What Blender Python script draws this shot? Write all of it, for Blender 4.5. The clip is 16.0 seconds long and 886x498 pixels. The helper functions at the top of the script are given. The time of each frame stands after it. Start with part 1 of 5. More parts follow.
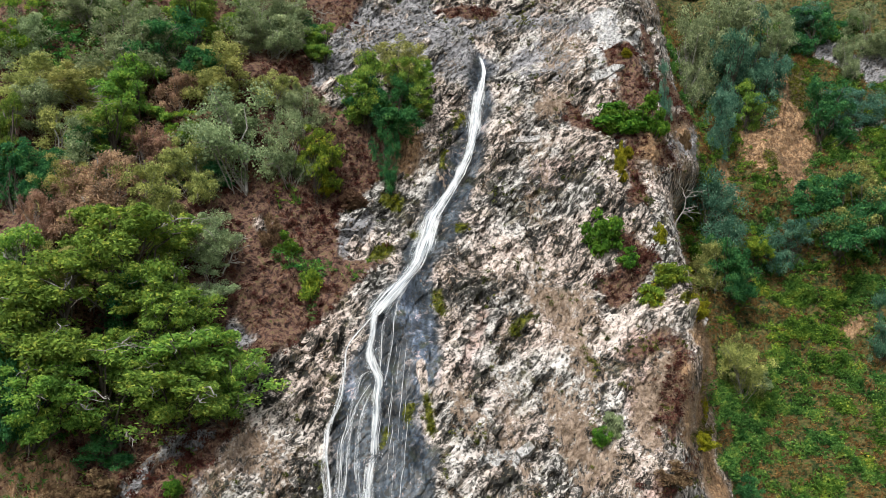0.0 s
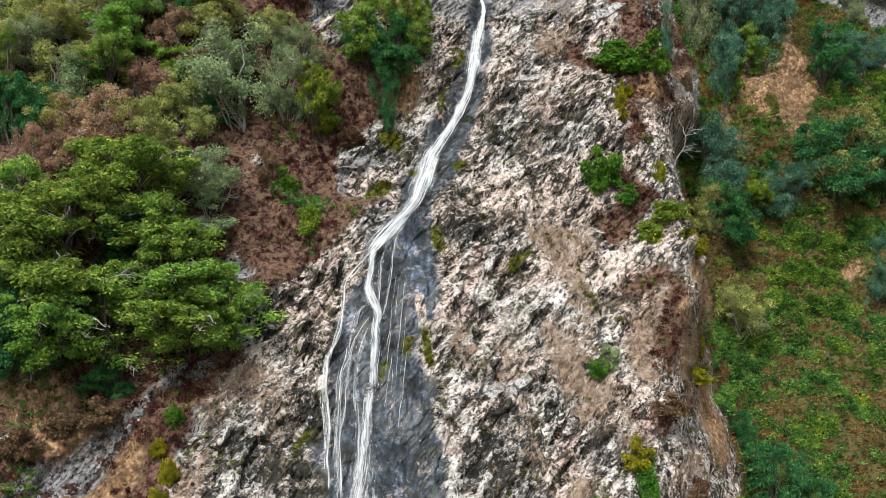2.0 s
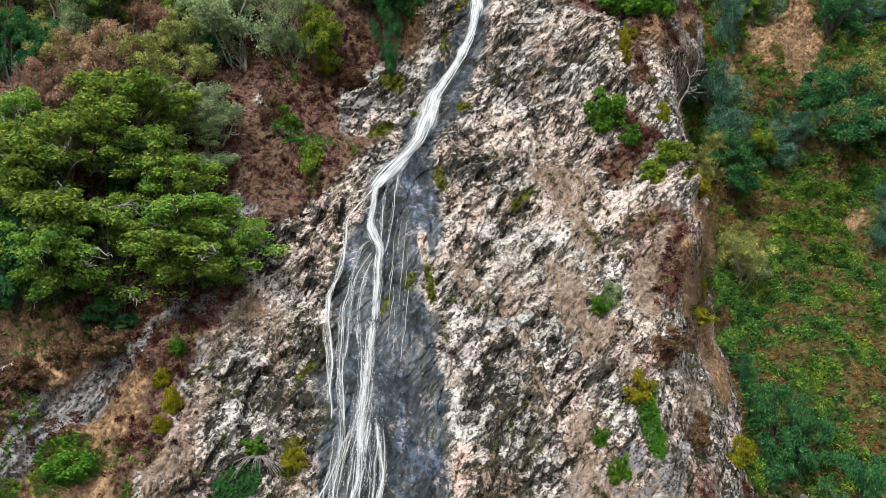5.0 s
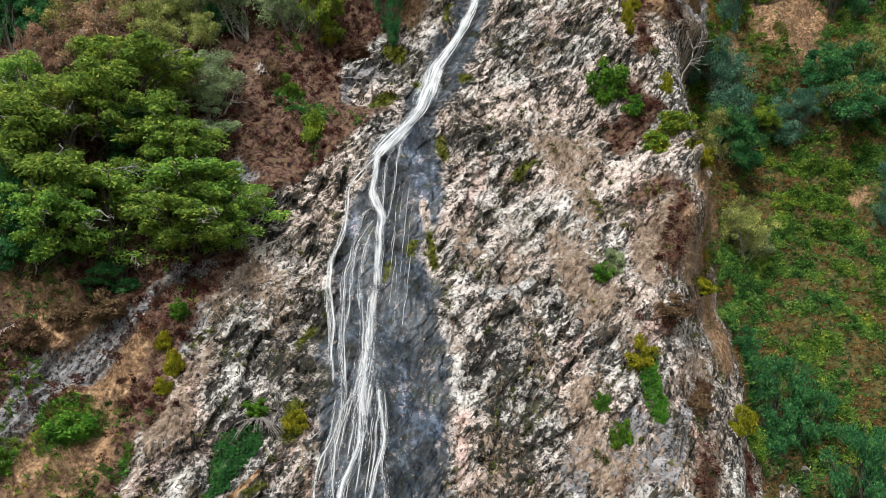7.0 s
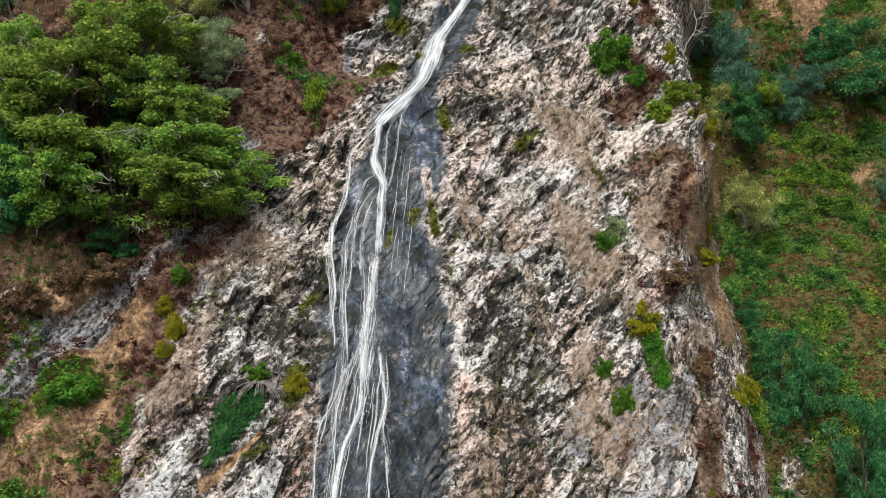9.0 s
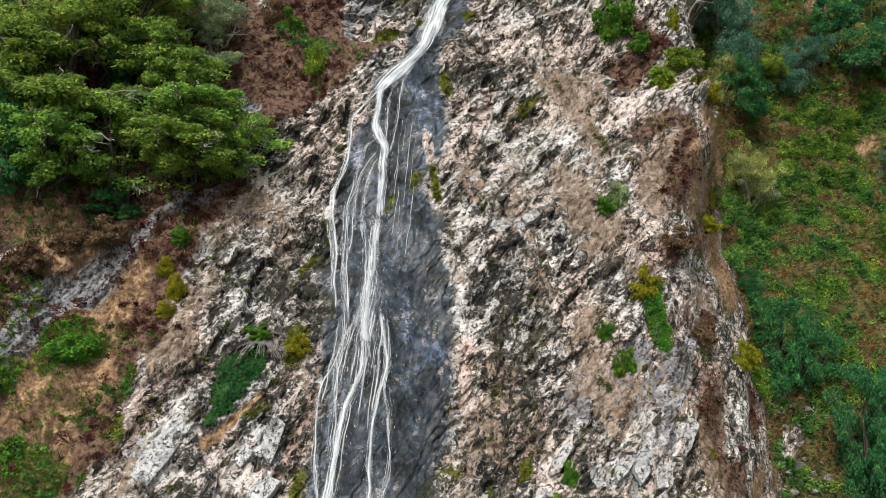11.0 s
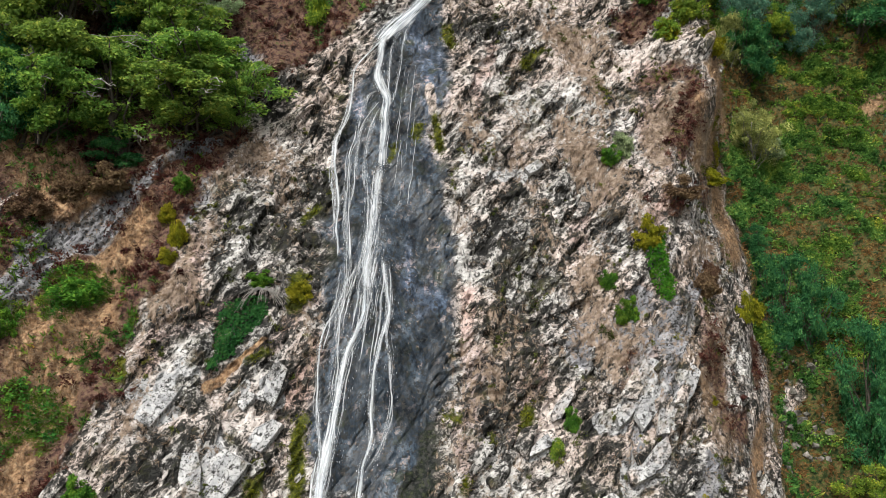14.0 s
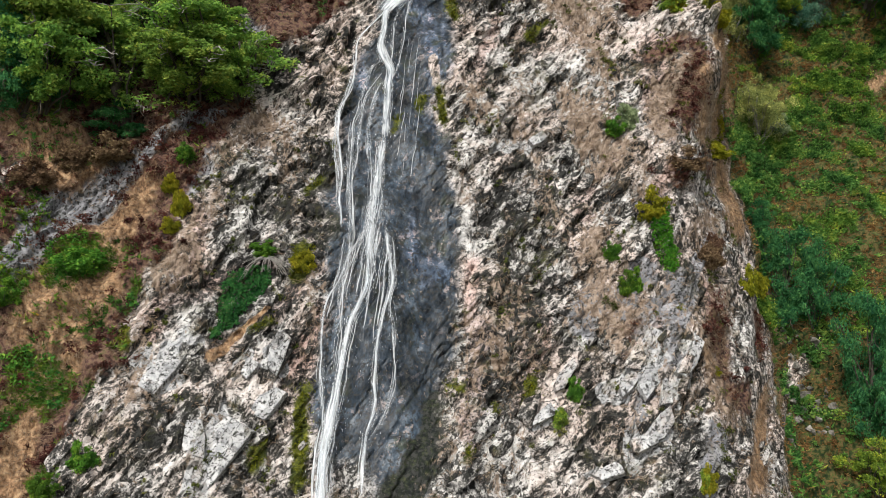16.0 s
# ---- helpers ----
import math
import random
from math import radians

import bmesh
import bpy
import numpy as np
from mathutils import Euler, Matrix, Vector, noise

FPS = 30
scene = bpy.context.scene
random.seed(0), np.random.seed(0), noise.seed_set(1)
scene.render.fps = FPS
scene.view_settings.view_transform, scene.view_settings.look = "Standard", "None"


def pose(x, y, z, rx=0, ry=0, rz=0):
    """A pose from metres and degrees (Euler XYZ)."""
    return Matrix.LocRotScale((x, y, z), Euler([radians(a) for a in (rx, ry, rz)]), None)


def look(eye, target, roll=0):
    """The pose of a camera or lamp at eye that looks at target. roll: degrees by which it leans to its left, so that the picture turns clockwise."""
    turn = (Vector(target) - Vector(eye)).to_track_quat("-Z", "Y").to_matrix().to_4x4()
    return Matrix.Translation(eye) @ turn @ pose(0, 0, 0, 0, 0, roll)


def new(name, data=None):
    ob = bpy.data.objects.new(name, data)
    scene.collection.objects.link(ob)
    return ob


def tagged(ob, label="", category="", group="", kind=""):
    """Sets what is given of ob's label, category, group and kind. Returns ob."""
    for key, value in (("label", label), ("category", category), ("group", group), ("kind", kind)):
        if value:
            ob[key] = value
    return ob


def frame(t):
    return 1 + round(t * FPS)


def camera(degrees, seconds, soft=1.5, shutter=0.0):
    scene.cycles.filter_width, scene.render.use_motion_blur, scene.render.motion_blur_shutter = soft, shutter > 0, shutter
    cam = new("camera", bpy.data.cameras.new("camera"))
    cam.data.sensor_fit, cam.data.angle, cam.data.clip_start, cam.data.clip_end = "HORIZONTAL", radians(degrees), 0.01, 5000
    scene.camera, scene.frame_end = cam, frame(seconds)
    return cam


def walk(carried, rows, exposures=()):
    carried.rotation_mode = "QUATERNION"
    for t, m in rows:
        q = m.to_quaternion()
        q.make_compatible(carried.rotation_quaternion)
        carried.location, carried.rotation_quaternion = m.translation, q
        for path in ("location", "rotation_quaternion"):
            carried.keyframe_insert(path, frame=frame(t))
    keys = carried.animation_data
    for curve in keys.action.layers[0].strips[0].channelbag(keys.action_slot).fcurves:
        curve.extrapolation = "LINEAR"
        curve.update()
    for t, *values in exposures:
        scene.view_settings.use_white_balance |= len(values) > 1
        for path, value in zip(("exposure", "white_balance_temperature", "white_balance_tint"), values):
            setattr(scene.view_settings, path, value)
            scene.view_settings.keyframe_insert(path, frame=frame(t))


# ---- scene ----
cam = camera(56.2, 16.0, soft=0.45)
METRES, EYE, TILT, LEAN, TURN = 16.0, 45.0, 1.0, 0.0, 0.0
ROWS = [
    (0.0, 0.0, 0.0, 0.0, 0.0, 0.0, -0.0),
    (0.5, 0.0008, 0.0012, -0.0365, -0.01, -0.58, -0.01),
    (1.0, 0.0046, 0.0005, -0.0747, 0.01, -1.27, -0.04),
    (1.5, 0.0071, -0.0029, -0.1101, 0.03, -2.0, -0.01),
    (2.0, 0.0125, -0.0046, -0.1472, 0.05, -2.72, -0.06),
    (2.5, 0.0119, -0.0057, -0.1845, 0.08, -3.42, -0.03),
    (3.0, 0.0066, -0.0045, -0.2206, 0.1, -4.04, -0.05),
    (3.5, 0.0098, -0.0068, -0.2536, 0.13, -4.19, -0.1),
    (4.0, 0.0125, -0.0091, -0.288, 0.16, -4.28, -0.1),
    (6.5, 0.0136, -0.0105, -0.4779, 0.34, -4.68, -0.14),
    (7.0, 0.0153, -0.0144, -0.513, 0.38, -4.81, -0.19),
    (7.5, 0.0174, -0.0159, -0.5526, 0.42, -4.87, -0.16),
    (8.0, 0.0151, -0.0138, -0.5893, 0.46, -4.93, -0.17),
    (8.5, 0.016, -0.0137, -0.6244, 0.5, -5.07, -0.21),
    (9.0, 0.0168, -0.0124, -0.6562, 0.52, -5.23, -0.24),
    (11.5, 0.0187, -0.0143, -0.8099, 0.68, -6.38, -0.34),
    (12.0, 0.0202, -0.0147, -0.8397, 0.72, -6.63, -0.37),
    (12.5, 0.0218, -0.0159, -0.8664, 0.74, -6.89, -0.36),
    (13.0, 0.024, -0.0176, -0.889, 0.79, -7.16, -0.38),
    (13.5, 0.0238, -0.0174, -0.9093, 0.83, -7.4, -0.38),
    (14.0, 0.0247, -0.0178, -0.9268, 0.89, -7.64, -0.38),
    (14.5, 0.0259, -0.0181, -0.9437, 0.94, -7.9, -0.4),
    (15.0, 0.026, -0.0195, -0.9615, 1.0, -8.17, -0.39),
    (15.5, 0.0258, -0.0198, -0.9802, 1.07, -8.4, -0.39),
    (16.0, 0.0256, -0.0217, -0.9971, 1.14, -8.68, -0.42),
]
walk(cam, [(t, pose(0, 0, EYE, TILT, LEAN, TURN) @ pose(METRES * x, METRES * y, METRES * z, 90 + pitch, roll, yaw)) for t, x, y, z, yaw, pitch, roll in ROWS], [(0.0, 0.63), (7.0, 0.53), (12.0, 0.48), (16.0, 0.46)])

# ---- light ----
world = bpy.data.worlds.new("sky")
scene.world = world
world.use_nodes = True
wn = world.node_tree.nodes
wl = world.node_tree.links
sky = wn.new("ShaderNodeTexSky")
sky.sky_type = "NISHITA"
sky.sun_disc = False
SUN_UP, SUN_TURN = 56.0, 205.0
sky.sun_elevation = radians(SUN_UP)
sky.sun_rotation = radians(SUN_TURN)
sky.air_density, sky.dust_density, sky.ozone_density = 1.0, 4.0, 1.0
cloud = wn.new("ShaderNodeHueSaturation")
cloud.inputs["Saturation"].default_value = 0.25
wl.new(sky.outputs["Color"], cloud.inputs["Color"])
wl.new(cloud.outputs["Color"], wn["Background"].inputs["Color"])
wn["Background"].inputs["Strength"].default_value = 0.13
sun = new("sun", bpy.data.lights.new("sun", "SUN"))
sun.data.energy, sun.data.angle, sun.data.color = 2.5, radians(5), (1.0, 0.975, 0.93)
way = Vector((math.sin(radians(SUN_TURN)) * math.cos(radians(SUN_UP)), math.cos(radians(SUN_TURN)) * math.cos(radians(SUN_UP)), math.sin(radians(SUN_UP))))
sun.matrix_world = look(way * 300, (0, 0, 0))


# ---- numeric noise ----
def hashed(i, j, seed):
    n = (i.astype(np.int64) * 374761393 + j.astype(np.int64) * 668265263 + seed * 982451653) & 0x7FFFFFFF
    n = ((n ^ (n >> 13)) * 1274126177) & 0x7FFFFFFF
    n = ((n ^ (n >> 15)) * 1103515245) & 0x7FFFFFFF
    return ((n ^ (n >> 16)) & 0xFFFFF) / 0xFFFFF


def value(a, b, seed):
    """Smooth noise from -1 to 1."""
    i, j = np.floor(a), np.floor(b)
    f, g = a - i, b - j
    f, g = f * f * f * (f * (6 * f - 15) + 10), g * g * g * (g * (6 * g - 15) + 10)
    top = hashed(i, j, seed) * (1 - f) + hashed(i + 1, j, seed) * f
    low = hashed(i, j + 1, seed) * (1 - f) + hashed(i + 1, j + 1, seed) * f
    return 2 * (top * (1 - g) + low * g) - 1


def fractal(a, b, seed, octaves=4, gain=0.5):
    total, size = 0.0, 1.0
    for k in range(octaves):
        total = total + size * value(a * 2.03 ** k + 17.3 * k, b * 2.03 ** k - 9.1 * k, seed + k)
        size *= gain
    return total


def blocks(a, b, seed, tilt):
    """Broken blocks: each cell a face of its own height and tilt. Returns the height and the nearness to a joint."""
    i0, j0 = np.floor(a), np.floor(b)
    best, second = np.full(a.shape, 9.0), np.full(a.shape, 9.0)
    height = np.zeros(a.shape)
    for di in (-1, 0, 1):
        for dj in (-1, 0, 1):
            i, j = i0 + di, j0 + dj
            ca, cb = i + 0.1 + 0.8 * hashed(i, j, seed), j + 0.1 + 0.8 * hashed(i, j, seed + 1)
            d = (a - ca) ** 2 + (b - cb) ** 2
            h = 2 * hashed(i, j, seed + 2) - 1 + tilt * ((a - ca) * (2 * hashed(i, j, seed + 3) - 1) + (b - cb) * (2 * hashed(i, j, seed + 4) - 1.6))
            near = d < best
            second = np.where(near, best, np.minimum(second, d))
            height = np.where(near, h, height)
            best = np.where(near, d, best)
    return height, np.sqrt(second) - np.sqrt(best)


def eased(t):
    t = np.clip(t, 0, 1)
    return t * t * (3 - 2 * t)


# ---- plan of the cliff ----
SWELLS = [(-8.5, 50.5, 6, 3.0), (20, 63, 7, -3.5), (20, 47, 5, -2.2), (8, 28, 6, -1.5), (1, 35, 4, -1.0)]


def depth(x, z):
    """How far back the cliff stands at x and z, before its rocks are laid on."""
    x, z = np.asarray(x, float), np.asarray(z, float)
    up = eased((z - 24) / 14)
    y = 59 + 0.75 * (z - 10.7)
    y = y - (0.23 + 0.05 * up) * 0.5 * ((5 - x) + np.sqrt((5 - x) ** 2 + 9)) + 0.14 * ((-38 - x) + np.sqrt((-38 - x) ** 2 + 9))
    start, stop = 17 + 6 * up, 34 - 2 * up + 7 * eased((z - 50) / 8)
    t = np.clip((x - start) / (stop - start), 0, 1)
    y = y + 25 * (1 - (1 - t ** 1.7) ** 1.5)
    y = y + 6 * np.exp(-((z - 38) / 13) ** 2) * np.clip((x - 32) / 8, 0, 1)
    for cx, cz, r, d in SWELLS:
        y = y + d * np.exp(-((x - cx) ** 2 + (z - cz) ** 2) / r ** 2)
    return y


def flank(x, z):
    """0 on the buttress, 1 on the gully's far slope."""
    up = eased((z - 24) / 14)
    return np.clip((x - 17 - 6 * up) / (17 - 8 * up + 7 * eased((z - 50) / 8)), 0, 1)


LEFT_SLOPE = [(-62.9, 79.1), (-7.1, 83.2), (-9.5, 76.1), (-16.2, 71.9), (-14.3, 64.0), (-9.2, 62.0), (-1.9, 64.4), (-2.5, 59.5), (-5.2, 55.3), (-8.1, 52.1), (-11.3, 49.2), (-11.2, 45.9), (-8.0, 44.3), (-5.4, 45.9), (-7.3, 42.9), (-11.7, 40.1), (-14.7, 37.3), (-16.2, 34.7), (-16.8, 31.6), (-18.6, 30.2), (-19.5, 26.4), (-20.2, 22.2), (-22.0, 19.6), (-22.5, 16.3), (-23.2, 12.3), (-24.7, 9.0), (-25.8, 6.0), (-34.1, 6.5)]
WET = [(-2.7, 45.1), (-0.8, 44.5), (0.2, 40.7), (0.4, 36.7), (-0.7, 33.9), (-3.5, 32.6), (-2.4, 31.2), (0.6, 30.3), (-0.0, 27.6), (-0.1, 23.1), (-0.6, 18.2), (-0.7, 13.0), (-0.8, 10.9), (-0.8, 8.3), (-0.9, 5.7), (-8.8, 6.2), (-9.0, 10.0), (-9.5, 14.0), (-9.4, 17.6), (-10.4, 20.8), (-9.5, 22.4), (-9.5, 26.2), (-10.0, 30.3), (-9.3, 33.2), (-8.2, 37.6), (-6.8, 40.2)]
CHANNEL = [
    (4.7, 70.6, 3.5, 61.2, 1.1), (3.5, 61.2, 0.7, 53.4, 1.4), (0.7, 53.4, -2.2, 45.7, 1.6),
    (-32.4, 19.0, -30.1, 22.3, 1.6), (-30.1, 22.3, -28.0, 24.4, 1.3), (-28.0, 24.4, -26.1, 26.3, 0.9), (-26.1, 26.3, -23.2, 28.4, 0.5), (-23.2, 28.4, -21.4, 30.2, 0.45), (-21.4, 30.2, -18.8, 31.5, 0.55),
]
HEATHER = [
    (21.4, 32.6, 20.6, 29.6, 0.5), (21.4, 26.8, 22.8, 26.0, 0.5), (20.3, 25.7, 18.1, 25.6, 0.5),
    (29.3, 20.5, 31.9, 18.4, 0.6), (26.2, 65.7, 39.8, 72.3, 1.1), (21.7, 56.8, 20.0, 50.8, 0.9),
    (18.3, 47.7, 21.0, 46.5, 0.7), (21.2, 37.1, 20.8, 30.8, 0.7), (18.9, 25.1, 18.2, 26.0, 0.9),
    (17.8, 36.0, 19.5, 37.1, 0.6), (21.7, 14.9, 22.4, 8.5, 0.8), (28.4, 63.9, 34.5, 65.5, 1.1),
    (27.8, 68.8, 27.6, 65.2, 1.0), (22.4, 71.4, 22.6, 65.0, 2.4), (27.6, 77.3, 27.6, 71.5, 1.5),
]
HEATHER += [
    (22.8, 60.5, 24.7, 57.6, 2.4), (18.9, 46.5, 16.9, 43.1, 1.5), (15.4, 62.4, 17.7, 61.1, 1.7),
    (21.8, 34.9, 21.7, 33.0, 0.6), (12.2, 14.0, 12.9, 15.2, 0.6), (26.1, 10.0, 28.1, 11.8, 0.9),
    (-21.8, 29.0, -21.9, 25.1, 1.4), (-0.3, 78.0, 5.7, 79.5, 1.5),
]
TAN_A = [
    (9.1, 42.2, 12.7, 40.8, 1.1), (1.4, 33.4, 2.4, 31.4, 0.7), (0.8, 25.7, 1.6, 23.3, 0.4),
    (10.2, 33.0, 11.5, 28.6, 1.0), (14.0, 42.5, 14.8, 39.6, 0.6), (14.1, 29.1, 12.3, 26.2, 0.8),
    (20.6, 35.7, 17.7, 29.6, 1.2), (22.4, 33.1, 24.9, 30.7, 0.8), (30.5, 30.9, 25.0, 23.8, 0.9),
    (9.2, 15.0, 10.6, 16.5, 0.6), (13.9, 8.4, 15.1, 13.2, 0.3), (19.6, 14.0, 20.4, 12.9, 0.7),
    (16.6, 8.4, 17.8, 11.4, 0.3), (20.2, 12.7, 21.0, 8.5, 0.9), (22.6, 15.2, 21.1, 13.3, 0.9),
]
TAN_A += [
    (-23.6, 20.6, -19.4, 19.4, 1.0), (-21.6, 18.7, -20.5, 20.6, 0.6), (-18.9, 28.9, -16.6, 29.8, 1.2),
]
TAN_B = [
    (-20.4, 28.0, -19.3, 28.0, 0.4), (-18.8, 24.1, -19.6, 22.1, 0.5), (-22.2, 11.6, -21.0, 12.8, 0.5),
    (-16.9, 10.4, -15.4, 10.0, 0.4), (-19.8, 10.4, -19.6, 11.0, 0.3), (3.6, 17.1, 4.0, 15.7, 0.4),
    (3.1, 13.5, 3.5, 11.7, 0.3), (12.6, 14.2, 12.3, 15.4, 0.5), (12.0, 22.2, 10.5, 20.1, 0.7),
    (13.9, 15.0, 14.6, 16.5, 0.4), (21.1, 21.1, 22.9, 21.2, 0.8), (-22.0, 26.2, -22.4, 24.2, 0.8),
    (15.9, 16.5, 16.8, 19.7, 0.3), (11.1, 63.2, 14.4, 64.5, 1.2), (12.1, 41.7, 10.3, 40.6, 1.0),
    (11.8, 38.5, 13.5, 35.6, 1.0), (1.8, 33.0, 2.8, 30.7, 0.6), (13.6, 32.8, 14.4, 34.1, 0.5),
]
TAN_C = [
    (11.1, 20.1, 12.3, 13.5, 0.7), (13.5, 15.0, 13.3, 17.3, 0.4), (-22.6, 21.4, -19.7, 20.6, 0.8),
    (-20.7, 18.0, -19.7, 20.6, 0.5), (20.0, 13.2, 21.3, 10.6, 0.7), (13.5, 28.8, 12.8, 27.6, 0.9),
    (11.5, 32.3, 12.8, 31.0, 0.7), (20.4, 35.5, 20.2, 31.8, 1.1), (22.1, 32.6, 22.8, 29.9, 0.8),
    (-17.3, 30.2, -16.1, 30.9, 1.1), (-18.3, 28.6, -19.2, 26.7, 0.6), (-3.9, 55.7, -2.1, 57.8, 0.7),
    (22.8, 55.1, 24.4, 55.9, 0.6), (7.6, 34.6, 6.0, 34.2, 0.4),
]
TAN = TAN_A + TAN_B + TAN_C
MOSS_A = [
    (23.6, 29.0, 27.8, 27.9, 0.5), (32.7, 43.8, 23.6, 41.4, 0.7), (32.6, 40.5, 32.8, 38.5, 1.0),
    (24.9, 32.8, 26.3, 34.1, 0.3), (-0.2, 42.2, 0.1, 40.8, 0.5), (-1.5, 33.4, -0.8, 31.0, 0.5),
    (-3.0, 32.6, -3.6, 31.6, 0.4), (-5.2, 29.9, -5.0, 30.8, 0.2), (-10.5, 28.7, -10.3, 28.2, 0.2),
    (-10.9, 25.8, -11.5, 24.8, 0.4), (-11.6, 20.4, -11.6, 18.6, 0.8), (-0.3, 15.5, 0.0, 15.3, 0.2),
    (5.6, 11.4, 5.3, 10.2, 0.6), (0.8, 11.4, 0.1, 11.5, 0.3), (3.0, 9.4, 3.1, 9.2, 0.2),
]
MOSS_A += [
    (1.4, 7.7, 1.2, 6.8, 0.3), (-10.0, 9.7, -10.1, 6.7, 0.5), (-9.9, 11.5, -9.9, 10.0, 0.4),
    (-13.0, 15.9, -14.5, 15.3, 0.3), (32.5, 40.1, 32.7, 39.0, 0.9), (-22.6, 15.6, -22.7, 14.6, 0.3),
    (8.4, 40.1, 6.7, 39.0, 0.4),
]
MOSS_B = [
    (-12.4, 8.9, -12.7, 7.4, 0.5), (-5.4, 46.2, -7.0, 45.5, 0.7), (-5.7, 52.3, -5.1, 51.7, 0.9),
    (2.2, 62.7, 1.5, 60.8, 0.4), (0.1, 57.8, -0.0, 55.7, 0.3), (-2.6, 48.9, -3.1, 48.5, 0.4),
    (1.7, 49.0, 1.0, 48.8, 0.4), (31.9, 38.8, 33.0, 40.9, 1.5), (28.4, 30.5, 25.4, 29.2, 0.5),
    (56.6, 75.3, 55.3, 70.0, 2.0), (51.1, 69.0, 50.2, 67.5, 0.8), (47.3, 60.1, 47.6, 59.2, 0.9),
]
MOSS = MOSS_A + MOSS_B
# second stroke: shade of the overhang's small caves, painted into the rock colour
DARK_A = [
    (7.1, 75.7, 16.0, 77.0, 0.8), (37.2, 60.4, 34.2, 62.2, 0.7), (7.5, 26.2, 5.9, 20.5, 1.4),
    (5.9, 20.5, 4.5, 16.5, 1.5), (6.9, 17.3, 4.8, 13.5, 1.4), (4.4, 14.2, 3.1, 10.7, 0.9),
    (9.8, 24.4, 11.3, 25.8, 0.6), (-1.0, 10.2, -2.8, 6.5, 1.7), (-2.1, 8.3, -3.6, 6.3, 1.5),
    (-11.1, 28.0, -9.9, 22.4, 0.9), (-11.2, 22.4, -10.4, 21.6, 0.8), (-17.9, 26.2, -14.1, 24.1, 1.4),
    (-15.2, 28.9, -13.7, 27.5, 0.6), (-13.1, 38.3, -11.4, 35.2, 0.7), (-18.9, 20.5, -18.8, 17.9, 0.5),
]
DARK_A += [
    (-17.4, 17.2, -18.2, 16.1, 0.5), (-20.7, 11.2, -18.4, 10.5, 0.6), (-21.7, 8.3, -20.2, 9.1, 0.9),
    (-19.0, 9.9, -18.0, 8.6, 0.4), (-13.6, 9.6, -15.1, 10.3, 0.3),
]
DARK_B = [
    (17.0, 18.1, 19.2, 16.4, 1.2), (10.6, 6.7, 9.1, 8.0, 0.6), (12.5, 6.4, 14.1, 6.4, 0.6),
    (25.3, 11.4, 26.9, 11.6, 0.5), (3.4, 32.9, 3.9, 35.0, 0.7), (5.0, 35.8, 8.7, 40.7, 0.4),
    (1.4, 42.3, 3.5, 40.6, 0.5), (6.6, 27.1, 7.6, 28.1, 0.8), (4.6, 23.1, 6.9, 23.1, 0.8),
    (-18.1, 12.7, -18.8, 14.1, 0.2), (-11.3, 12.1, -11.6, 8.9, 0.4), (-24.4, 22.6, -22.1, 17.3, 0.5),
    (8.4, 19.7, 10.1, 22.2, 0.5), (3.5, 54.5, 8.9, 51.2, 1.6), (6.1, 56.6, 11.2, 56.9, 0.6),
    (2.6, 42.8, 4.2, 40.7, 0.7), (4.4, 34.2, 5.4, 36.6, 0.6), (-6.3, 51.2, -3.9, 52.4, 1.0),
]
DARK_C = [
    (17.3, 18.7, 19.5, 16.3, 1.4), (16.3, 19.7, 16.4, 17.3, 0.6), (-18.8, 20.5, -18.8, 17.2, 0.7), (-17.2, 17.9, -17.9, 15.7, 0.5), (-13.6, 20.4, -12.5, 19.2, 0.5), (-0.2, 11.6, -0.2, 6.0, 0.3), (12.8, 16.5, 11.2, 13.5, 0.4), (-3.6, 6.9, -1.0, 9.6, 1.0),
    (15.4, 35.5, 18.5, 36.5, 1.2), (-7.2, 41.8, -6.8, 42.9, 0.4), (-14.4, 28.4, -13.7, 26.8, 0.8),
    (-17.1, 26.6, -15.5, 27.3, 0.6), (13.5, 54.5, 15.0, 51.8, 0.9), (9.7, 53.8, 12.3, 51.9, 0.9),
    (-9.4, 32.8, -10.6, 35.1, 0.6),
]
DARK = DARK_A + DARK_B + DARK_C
PALE_A = [
    (-3.9, 41.5, -1.6, 31.6, 1.4), (-7.9, 36.8, -7.9, 33.5, 0.6), (-1.2, 39.8, -0.7, 35.4, 0.5),
    (-2.7, 22.3, -1.6, 18.2, 0.8), (20.4, 76.3, 20.4, 67.6, 2.7), (6.5, 64.8, 9.8, 63.2, 1.8),
    (5.7, 60.6, 11.4, 58.7, 1.3), (5.6, 45.7, 10.2, 45.1, 2.1), (9.5, 38.0, 11.4, 35.6, 1.4),
    (2.0, 38.6, 4.6, 36.6, 1.2), (6.1, 35.6, 9.4, 36.5, 1.2), (4.4, 32.4, 8.0, 33.7, 0.9),
    (15.0, 38.5, 19.0, 39.6, 2.2), (16.0, 28.8, 16.5, 28.3, 0.9), (1.4, 29.0, 2.2, 26.5, 1.1),
]
PALE_A += [
    (6.2, 71.6, 10.5, 72.5, 1.8), (15.5, 72.5, 16.8, 67.7, 1.3), (-2.7, 55.7, -1.5, 55.0, 0.9),
    (15.7, 74.3, 8.1, 68.2, 1.1), (-12.1, 37.8, -10.4, 34.7, 0.8), (-11.9, 31.7, -10.8, 29.4, 0.9),
    (-15.6, 32.1, -13.6, 30.3, 1.0),
]
